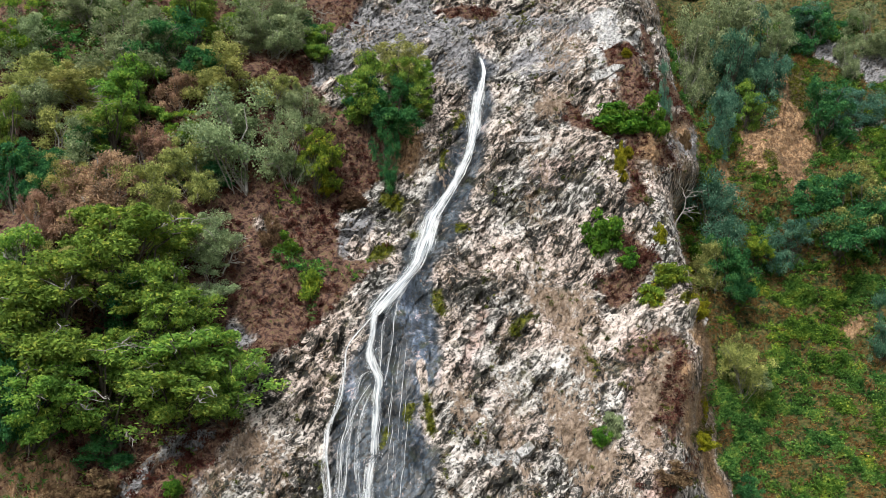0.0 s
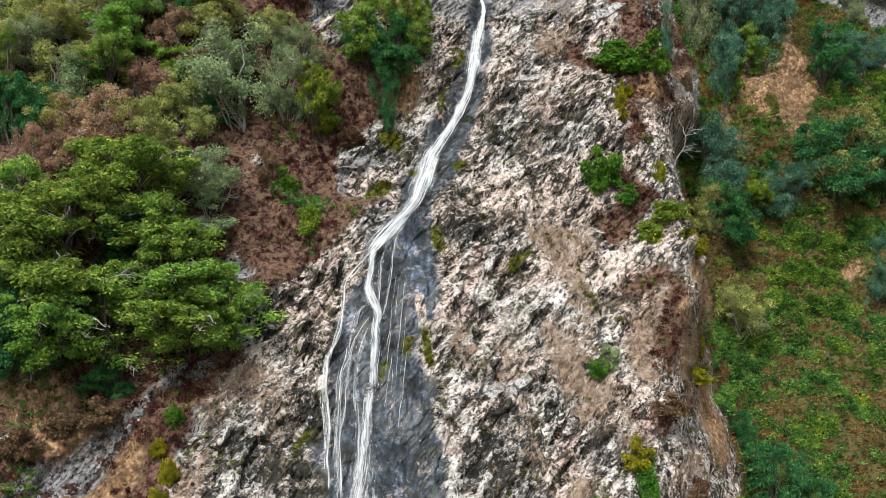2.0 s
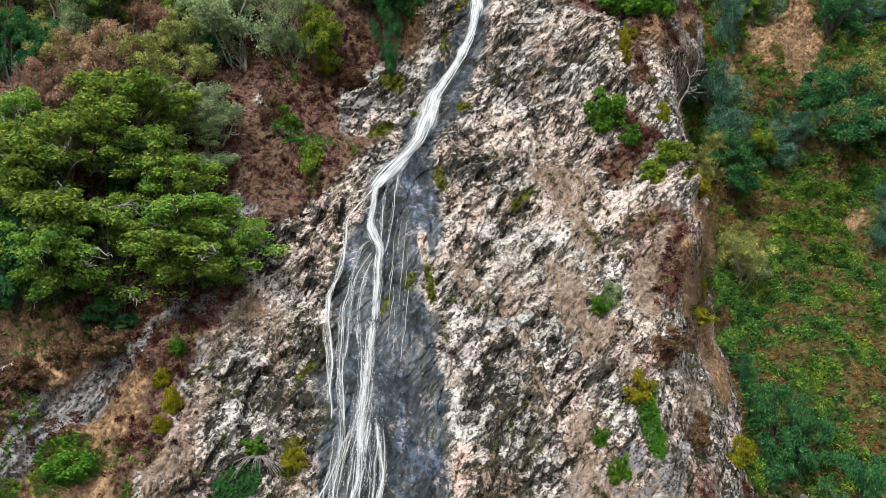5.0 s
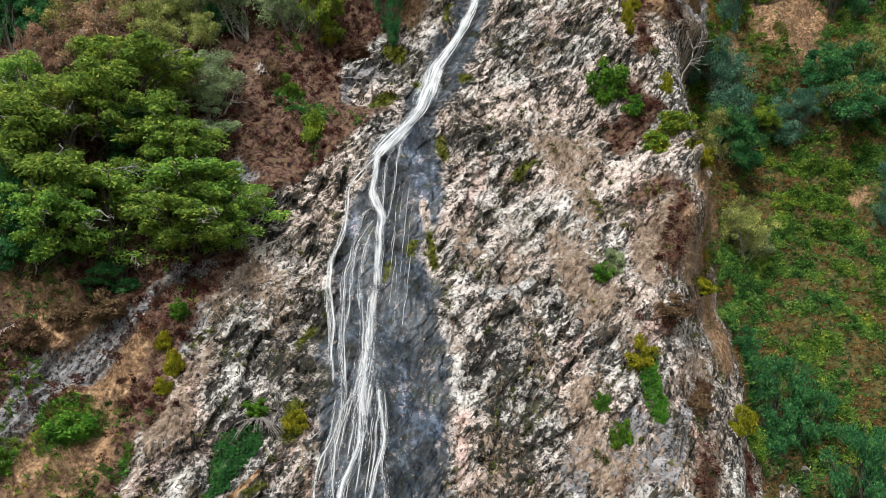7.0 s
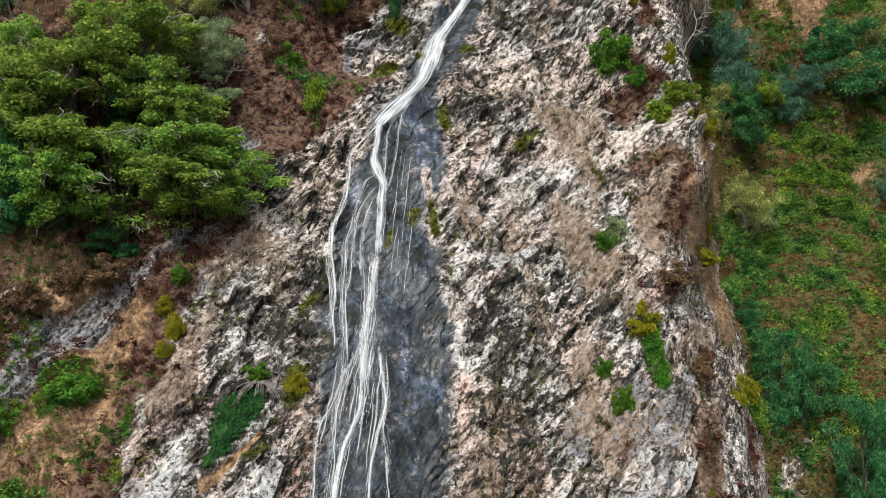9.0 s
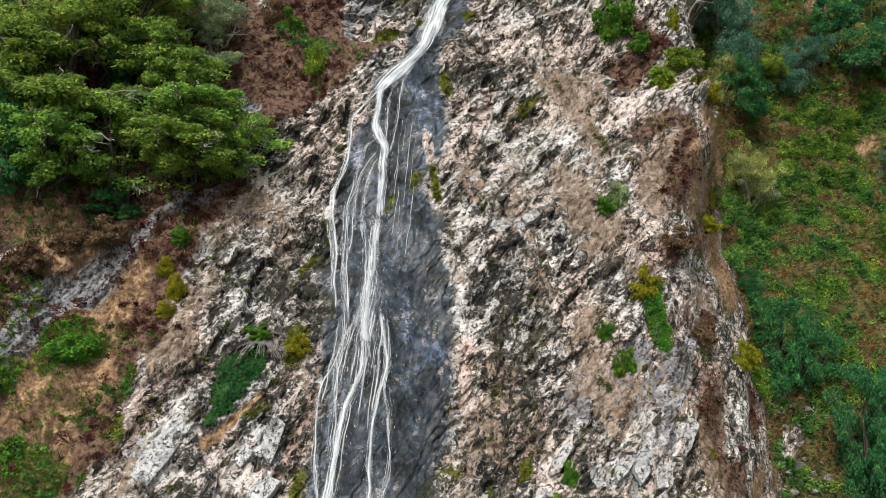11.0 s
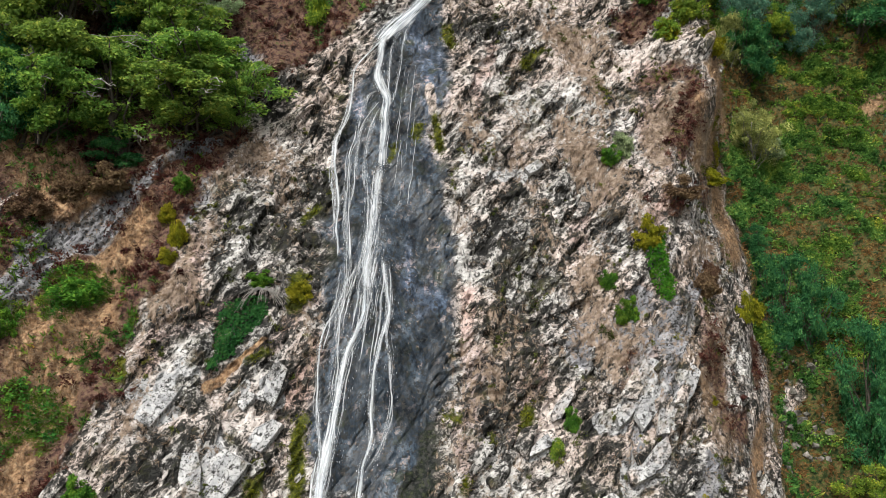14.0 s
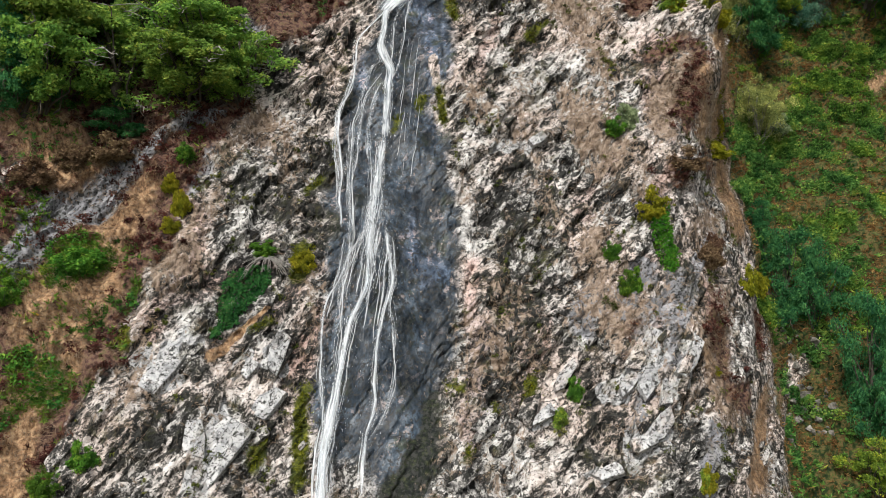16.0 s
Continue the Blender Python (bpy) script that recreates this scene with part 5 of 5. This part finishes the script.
lawn = LEFT * VIEW * brushed(JX, JZ, LUSH) * (ZONE["wet"] < 0.4) * (GZ < 30)
cover("green_grass", seeds(lawn, 60.0), 6, 0.30, 0.022, LAWN, "bright green grass patches on the slope", "grass", 0.9)
bushes("fern_clumps", seeds(LEFT * VIEW * brushed(JX, JZ, LUSH), 1.1), 0.25, 0.7, 44, 0.24, 0.6, FROND, "leafy green fern clumps on the slope", "fern")
cushions = ZONE["moss"] * VIEW
ledges = KEEP * VIEW * (FLANK < 0.6) * (ZONE["wet"] < 0.3) * np.clip(fractal(GX / 1.1, GZ / 1.6, 251, 4) - 0.62, 0, 1)
bushes("ledge_tufts", seeds(ledges, 8.0), 0.10, 0.38, 34, 0.14, 0.8, TUFT, "small olive green tufts on the rock ledges", "grass")
cover("moss", seeds(cushions, 16.0), 10, 0.22, 0.035, MOSS_LEAF, "yellow-green moss and grass cushions on wet rock", "moss", 0.6)


# ---- water ----
FRONT = PY.copy()
for _ in range(4):
    FRONT = np.minimum.reduce([FRONT, np.roll(FRONT, 1, 0), np.roll(FRONT, -1, 0), np.roll(FRONT, 1, 1), np.roll(FRONT, -1, 1)])
for _ in range(10):
    FRONT = (FRONT + np.roll(FRONT, 1, 0) + np.roll(FRONT, -1, 0) + np.roll(FRONT, 1, 1) + np.roll(FRONT, -1, 1)) / 5


def front(x, z):
    i = np.clip(((z - ZS[0]) / STEP), 0, len(ZS) - 2)
    j = np.clip(((x - XS[0]) / STEP), 0, len(XS) - 2)
    a, b = i.astype(int), j.astype(int)
    f, g = i - a, j - b
    return (FRONT[a, b] * (1 - f) + FRONT[a + 1, b] * f) * (1 - g) + (FRONT[a, b + 1] * (1 - f) + FRONT[a + 1, b + 1] * f) * g


def curve_through(points, step=0.25):
    p = np.array([points[0]] + list(points) + [points[-1]], float)
    out = []
    for k in range(1, len(p) - 2):
        n = max(2, int(np.linalg.norm(p[k + 1] - p[k]) / step))
        t = np.linspace(0, 1, n, endpoint=False)[:, None]
        a, b, c, d = p[k - 1], p[k], p[k + 1], p[k + 2]
        out.append(0.5 * (2 * b + (c - a) * t + (2 * a - 5 * b + 4 * c - d) * t ** 2 + (3 * b - a - 3 * c + d) * t ** 3))
    return np.concatenate(out + [p[-1:]])


def ribbon(name, path, width, mat, parent, lift, seed, sides=6):
    """A strand of water down the path; width: a number or one for each row."""
    n = len(path)
    along = np.arange(n) * 0.25
    w = np.broadcast_to(width, (n,)) * (1 + 0.28 * value(along / 1.3, along * 0 + 0.37 * seed, seed + 5) + 0.3 * value(along / 3.4, along * 0 + 0.71 * seed, seed + 8))
    u = np.linspace(-1, 1, sides + 1)
    x = path[:, 0:1] + 0.5 * w[:, None] * u[None]
    z = path[:, 1:2] + 0 * x
    y = front(x, z) - lift - 0.25 * np.sqrt(np.clip(w, 0.02, None))[:, None] * (1 - u[None] ** 2)
    y = y - 0.06 * value(x * 2.2, z * 0.8, seed)
    run = np.concatenate([[0], np.cumsum(np.hypot(np.diff(path[:, 0]), np.diff(path[:, 1])))])
    idx = np.arange(x.size).reshape(x.shape)
    quads = np.stack([idx[1:, :-1], idx[1:, 1:], idx[:-1, 1:], idx[:-1, :-1]], -1).reshape(-1, 4)
    me = mesh_of(name, np.stack([x.ravel(), y.ravel(), z.ravel()], 1), quads, mat)
    fade = np.clip(np.minimum(run, run[-1] - run) / 0.8, 0, 1)
    edge = (1 - np.abs(u[None]) ** 1.3) * (0.2 + 0.8 * fade[:, None])
    a = me.attributes.new("edge", "FLOAT", "POINT")
    a.data.foreach_set("value", edge.ravel().astype(np.float32))
    uv = me.uv_layers.new(name="flow")
    across = x - path[:, 0:1] + seed * 3.7
    co = np.stack([across.ravel(), np.repeat(run, sides + 1)], 1)
    uv.data.foreach_set("uv", co[quads.ravel()].astype(np.float32).ravel())
    ob = new(name, me)
    ob.parent = parent
    return ob


def wander(path, seed, reach, tight):
    """A path beside the given one, that keeps its lane and wavers a little."""
    t = np.arange(len(path)) * 0.25
    lane = reach * (2 * hashed(np.array([seed]), np.array([seed * 3]), 9)[0] - 1)
    q = path.copy()
    q[:, 0] += lane * (0.55 + 0.45 * np.sin(t / 9 + seed)) + 0.35 * min(reach, 0.6) * value(t / tight, t * 0 + seed * 1.7, seed) + 0.08 * value(t / 0.9, t * 0 + seed * 2.3, seed + 3)
    return q


fall = tagged(new("waterfall"), "white waterfall streaming down the dark wet slate", "waterfall", kind="structure")
paths = [curve_through(f) for f in FLOWS]


def widths(path, stops):
    """A width for each row of the path, from (share of the way, metres)."""
    return np.interp(np.linspace(0, 1, len(path)), [a for a, _ in stops], [b for _, b in stops])


def strands(path, count, reach, thick, mat, seed, lift=0.34, least=0.5):
    """Loose strands that follow the path over a part of its length."""
    for k in range(count):
        long = least + (1 - least) * rng.random()
        a = rng.random() * (1 - long)
        piece = wander(path, seed + k, reach, 2.5 + rng.random() * 2)[int(a * len(path)):max(int((a + long) * len(path)), int(a * len(path)) + 6)]
        ribbon("stream_strand", piece, thick * (0.6 + 0.9 * rng.random() ** 2), mat, fall, lift, (seed + k) % 70)


# the upper chute
chute = paths[0]
ribbon("main_stream", chute, widths(chute, [(0, 0.35), (0.06, 0.6), (0.2, 1.5), (0.3, 1.75), (0.45, 1.1), (0.6, 1.5), (0.8, 2.5), (1, 2.7)]), FOAM, fall, 0.25, 3, 10)
strands(chute, 8, 0.75, 0.24, FOAM, 10, 0.36, 0.3)
ribbon("water_veil", chute[len(chute) // 2:], widths(chute[len(chute) // 2:], [(0, 0.8), (1, 3.4)]), VEIL, fall, 0.16, 7, 12)
# the bright core over the lip, then its spreading foot
core = paths[1]
ribbon("main_stream", core, widths(core, [(0, 0.8), (0.25, 0.75), (0.45, 1.15), (0.6, 0.95), (0.8, 0.9), (1, 1.1)]), FOAM, fall, 0.3, 5, 8)
strands(core, 5, 0.55, 0.16, LACE, 40)
foot = paths[2]
ribbon("main_stream", foot, widths(foot, [(0, 1.1), (0.1, 1.3), (0.25, 1.6), (0.36, 1.3), (0.5, 0.85), (0.65, 0.75), (0.78, 1.1), (0.88, 1.9), (1, 2.4)]), LACE, fall, 0.26, 9, 10)
ribbon("main_stream", wander(foot[len(foot) // 3:], 77, 0.1, 3.0), widths(foot[len(foot) // 3:], [(0, 0.2), (0.3, 0.42), (0.6, 0.42), (1, 0.75)]), FOAM, fall, 0.34, 11, 8)
ribbon("water_veil", foot[:len(foot) * 2 // 5], widths(foot[:len(foot) * 2 // 5], [(0, 1.2), (0.4, 2.2), (0.7, 3.8), (1, 4.4)]), MIST, fall, 0.14, 15, 16)
ribbon("water_veil", foot[len(foot) * 3 // 5:], widths(foot[len(foot) * 3 // 5:], [(0, 0.8), (0.6, 2.0), (1, 3.0)]), MIST, fall, 0.16, 17, 12)
strands(foot, 9, 0.6, 0.16, LACE, 60, 0.36, 0.25)
strands(foot[len(foot) * 2 // 3:], 8, 0.8, 0.22, FOAM, 90, 0.4, 0.5)
# the side streams: width, strands, reach, veil
SIDE = [(0.22, 6, 0.3, 1.6), (0.18, 4, 0.25, 1.2), (0.16, 4, 0.3, 1.2), (0.24, 6, 0.22, 1.2), (0.16, 3, 0.2, 0.9), (0.24, 5, 0.25, 1.4), (0.30, 6, 0.3, 1.6), (0.20, 5, 0.28, 1.2), (0.12, 3, 0.3, 1.0), (0.16, 4, 0.35, 1.2)]
for k, (f, (wide, n, reach, veil)) in enumerate(zip(paths[3:13], SIDE)):
    ribbon("water_veil", f, veil, VEIL, fall, 0.14, 20 + k, 8)
    ribbon("main_stream", wander(f, 200 + 9 * k, 0.1, 2.0), wide, FOAM if k in (3, 6) else LACE, fall, 0.24, 30 + k, 6)
    strands(f, n, reach, 0.10, LACE, 230 + 11 * k, 0.3, 0.4)
# thin threads fanning over the slate
for k in range(9):
    x0 = -4.6 + 2.0 * rng.random()
    z0 = 40.5 - 9 * rng.random()
    drop = 3 + 5 * rng.random()
    line = curve_through([(x0, z0), (x0 - 0.2, z0 - drop * 0.4), (x0 - 0.3 - 0.4 * rng.random(), z0 - drop)])
    ribbon("water_thread", wander(line, 300 + k, 0.15, 1.6), 0.09 + 0.06 * rng.random(), LACE, fall, 0.2, k)
for k in range(14):
    x0 = -8.4 + 4.0 * rng.random()
    z0 = 23 - 3 * rng.random()
    drop = 3 + 5 * rng.random()
    line = curve_through([(x0, z0), (x0 - 0.2, z0 - drop * 0.4), (x0 - 0.5 - 0.3 * rng.random(), z0 - drop)])
    ribbon("water_thread", wander(line, 340 + k, 0.2, 2.0), 0.14 + 0.14 * rng.random(), LACE, fall, 0.25, k)
ribbon("main_stream", paths[13], 0.35, FOAM, fall, 0.2, 5)


# ---- ivy mats ----
def mat_of_leaves(name, strokes, leaf, label):
    w = brushed(GX + 0.3 * fractal(GX, GZ, 81, 3), GZ + 0.3 * fractal(GX, GZ, 83, 3), strokes) > 0.4
    p = seeds(w * 1.0, 190)
    swell = 0.55 * brushed(p[:, 0], p[:, 2], strokes, 1.0) * rng.random(len(p)) ** 0.5
    p = p + np.stack([0 * swell, -0.9 * swell, 0.3 * swell], 1)
    front_way = unit(0.5 * rng.normal(size=p.shape) + (0, -0.8, 0.5))
    along = unit(np.cross(front_way, rng.normal(size=p.shape)) + (0, 0, -0.4)) * (0.14 + 0.12 * rng.random((len(p), 1)))
    v, f = blades(p, along, np.cross(front_way, along) * 0.45)
    root = tagged(new(name), label, "ivy")
    ob = new("foliage", mesh_of("foliage", v, f, LEAF[leaf], False))
    ob.parent = root


mat_of_leaves("ivy_mat", IVY, "ivy", "dense dark green ivy mat hanging on pale rock")
mat_of_leaves("creeper_mat", CREEPER, "creeper", "bright green creeper hanging below a yellow bush")


# ---- bleached dead trees ----
def dead_tree(place, height, lean, seed):
    r = np.random.default_rng(seed)
    top = np.array([lean * height, -0.1 * height, height])
    spine = bent(r, (0, 0, -0.4), top, 7, 0.025)
    strands = [(spine, np.linspace(0.09, 0.02, 7))]
    for k in range(9):
        a = spine[2 + k % 4]
        d = unit(r.normal(size=(1, 3)) * (1, 0.6, 0.5) + (0.3 * np.sign(lean), -0.2, 0.45))[0]
        b = a + d * height * (0.25 + 0.25 * r.random())
        limb = bent(r, a, b, 5, 0.05)
        strands.append((limb, np.linspace(0.06, 0.015, 5)))
        strands.append((bent(r, limb[3], limb[3] + unit(r.normal(size=(1, 3)))[0] * height * 0.15, 4, 0.1), np.linspace(0.03, 0.01, 4)))
    root = tagged(new("dead_tree"), "bare bleached dead tree with twisted pale limbs", "dead tree", "dead trees on the slopes")
    root.matrix_world = Matrix.Translation(place)
    ob = new("trunk", wood("trunk", strands, PALE_BARK))
    ob.parent = root


for i, (x, z, h, lean) in enumerate(DEAD):
    dead_tree(spot(x, z) + Vector((0, -0.4, 0)), h, lean, 40 + i)


def dead_bush(place, reach, seed):
    """A fan of thin bleached twigs that arch out and down."""
    r = np.random.default_rng(seed)
    twigs = []
    for k in range(46):
        a = r.random() * math.pi
        d = np.array([math.cos(a), -0.25 - 0.3 * r.random(), 0.45 * math.sin(a)]) * reach * (0.5 + 0.6 * r.random())
        t = np.linspace(0, 1, 6)[:, None]
        arc = d * t + np.array([0, 0, -0.75 * reach]) * t ** 2.2 * (0.4 + 0.8 * r.random()) + r.normal(size=(6, 3)) * 0.04 * t
        twigs.append((arc, np.linspace(0.024, 0.010, 6)))
    root = tagged(new("dead_bush"), "leafless bleached bush of drooping twigs above the ivy", "dead bush")
    root.matrix_world = Matrix.Translation(place)
    part = new("twigs", wood("twigs", twigs, PALE_BARK))
    part.parent = root


dead_bush(spot(-13.9, 19.9) + Vector((0, -0.5, 0)), 2.0, 5)


# ---- boulders and broken blocks ----
def chunk(name, seed, mat, long, wide, thick):
    """An angular block from a hull of strewn corners."""
    r = np.random.default_rng(seed)
    bm = bmesh.new()
    for k in range(14):
        d = np.array([1 if k & 1 else -1, 1 if k & 2 else -1, 1 if k & 4 else -1]) * (0.3 + 0.7 * r.random(3))
        bm.verts.new((d[0] * long, d[1] * thick, d[2] * wide))
    hull = bmesh.ops.convex_hull(bm, input=bm.verts)
    loose = [v for v in bm.verts if not v.link_faces]
    bmesh.ops.delete(bm, geom=loose, context="VERTS")
    me = bpy.data.meshes.new(name)
    bm.to_mesh(me)
    bm.free()
    me.materials.append(mat)
    return me


BOULDERS = [chunk("boulder", 70 + i, STONE, 1.0, 0.75, 0.8) for i in range(5)]
strewn = np.random.default_rng(21)
for i in range(60):
    x, z = 31.5 + 6 * strewn.random(), 1.5 + 10 * strewn.random()
    size = 0.18 + 0.5 * strewn.random() ** 2.5
    ob = new("boulder", BOULDERS[i % 5])
    ob.matrix_world = Matrix.Translation(spot(x, z) + Vector((0, -0.05 * size, -0.1 * size))) @ Euler(strewn.random(3) * 1.2).to_matrix().to_4x4() @ Matrix.Diagonal((size, size, size, 1))
    tagged(ob, "grey lichened boulder in the bracken gully", "boulder", "boulders in the gully")

face = bpy.data.objects["cliff_face"]
BLOCKS = [chunk("rock_block", 90 + i, CLIFF, 1.0, 0.42, 0.45) for i in range(8)]
room = KEEP * (ZONE["tan"] < 0.3) * (ZONE["wet"] < 0.3) * (ZONE["heath"] < 0.3) * (FLANK < 0.5) * VIEW
for i, p in enumerate(seeds(room, 300.4 / (room.sum() * STEP * STEP * 1.25))):
    size = 0.45 + 1.1 * strewn.random() ** 2
    ob = new("rock_block", BLOCKS[i % 8])
    turn = Matrix.Rotation(radians(-37 + 8 * strewn.normal()), 4, "X") @ Matrix.Rotation(radians(-58 + 12 * strewn.normal()), 4, "Y") @ Matrix.Rotation(0.3 * strewn.normal(), 4, "X")
    ob.matrix_world = Matrix.Translation(p) @ turn @ Matrix.Diagonal((size, size, size, 1))
    ob.parent = face

SLAB_MESH = [chunk("rock_slab", 120 + i, CLIFF, 1.25, 0.6, 0.3) for i in range(5)]
for me in SLAB_MESH:
    a = me.attributes.new("pale", "FLOAT", "POINT")
    a.data.foreach_set("value", np.full(len(me.vertices), 0.45, np.float32))
for i, (x, z, size) in enumerate(SLABS):
    ob = new("rock_slab", SLAB_MESH[i % 5])
    turn = Matrix.Rotation(radians(-37), 4, "X") @ Matrix.Rotation(radians(-60 + 9 * strewn.normal()), 4, "Y")
    ob.matrix_world = Matrix.Translation(spot(x, z) + Vector((0, 0.16 * size, -0.10 * size))) @ turn @ Matrix.Diagonal((size * 1.2, size, size, 1))
    ob.parent = face


FACES = [
    (17.8, 13.2, 1.9, 0.7, 62), (15.9, 10.7, 1.2, 0.55, 75), (14.8, 11.7, 1.9, 0.7, 58),
    (13.3, 11.4, 1.5, 0.6, 50), (15.2, 8.5, 1.6, 0.7, 50), (13.8, 7.6, 1.2, 0.6, 20),
    (11.1, 5.9, 1.2, 0.5, 20), (-15.2, 8.5, 2.3, 1.4, 60), (-16.8, 9.3, 1.5, 0.8, 100),
    (-19.7, 13.1, 2.0, 1.0, 70), (-12.3, 13.8, 1.7, 0.7, 80), (-12.6, 10.8, 1.4, 0.8, 60),
    (6.7, 9.3, 1.2, 0.5, 45), (8.5, 11.7, 1.5, 0.5, 55), (-14.1, 12.9, 0.8, 0.5, 70),
    (20.5, 72.4, 2.4, 0.9, 40), (19.9, 68.1, 2.0, 0.7, 35), (9.5, 59.1, 2.2, 0.5, 10),
    (7.1, 29.0, 0.9, 0.5, 35),
]


def cleaved(seed, long, wide):
    """A thin leaning plate of rock with a ragged outline and chamfered rim."""
    r = np.random.default_rng(seed)
    bm = bmesh.new()
    ring = []
    for k in range(6):
        a = 2 * math.pi * (k + 0.7 * r.random()) / 6
        p = np.array([math.copysign(abs(math.cos(a)) ** 0.6, math.cos(a)) * long, math.copysign(abs(math.sin(a)) ** 0.6, math.sin(a)) * wide]) * (0.75 + 0.4 * r.random())
        ring.append(p)
    rows = [[bm.verts.new((p[0] * f, y, p[1] * f)) for p in ring] for f, y in ((1.05, 0.5), (1.0, -0.05), (0.97, -0.08))]
    for low, top in zip(rows, rows[1:]):
        for k in range(6):
            bm.faces.new((low[k], low[(k + 1) % 6], top[(k + 1) % 6], top[k]))
    bm.faces.new(rows[-1])
    bmesh.ops.recalc_face_normals(bm, faces=bm.faces)
    me = bpy.data.meshes.new("rock_slab")
    bm.to_mesh(me)
    bm.free()
    me.materials.append(CLIFF)
    for key, much in (("slab", 0.62), ("pale", 0.5)):
        a = me.attributes.new(key, "FLOAT", "POINT")
        a.data.foreach_set("value", np.full(len(me.vertices), much, np.float32))
    return me


for i, (x, z, long, wide, lean) in enumerate(FACES):
    ob = new("rock_slab", cleaved(300 + i, long, wide))
    turn = Matrix.Rotation(radians(-37 + 4 * strewn.normal()), 4, "X") @ Matrix.Rotation(radians(-lean), 4, "Y") @ Matrix.Rotation(radians(5 * strewn.normal()), 4, "X")
    ob.matrix_world = Matrix.Translation(Vector((x, float(front(np.array(x), np.array(z))) + 0.2, z))) @ turn
    ob.parent = face


# ---- spray about the lower falls ----
drops = []
for f, n, reach in ((paths[2], 600, 0.6), (paths[1], 100, 0.35), (paths[9], 100, 0.3), (paths[3], 60, 0.3), (paths[10], 80, 0.3)):
    q = f[rng.integers(0, len(f), n)] + rng.normal(size=(n, 2)) * (reach, 0.2)
    drops.append(np.stack([q[:, 0], front(q[:, 0], q[:, 1]) - 0.2 - 0.5 * rng.random(n), q[:, 1]], 1))
drops = np.concatenate(drops)
fallen = np.stack([0.02 * rng.normal(size=len(drops)), 0 * drops[:, 0], -0.06 - 0.16 * rng.random(len(drops)) ** 2], 1)
v, f = blades(drops, fallen, np.stack([0.006 + 0.008 * rng.random(len(drops)), 0 * drops[:, 0], 0 * drops[:, 0]], 1))
SPRAY = Nodes("spray drops")
SPRAY.put(SPRAY.bsdf.inputs["Base Color"], (0.82, 0.86, 0.88))
SPRAY.put(SPRAY.bsdf.inputs["Roughness"], 0.25)
tagged(new("water_spray", mesh_of("water_spray", v, f, SPRAY.mat, False)), "white flying drops about the falling water", "spray", kind="stuff")
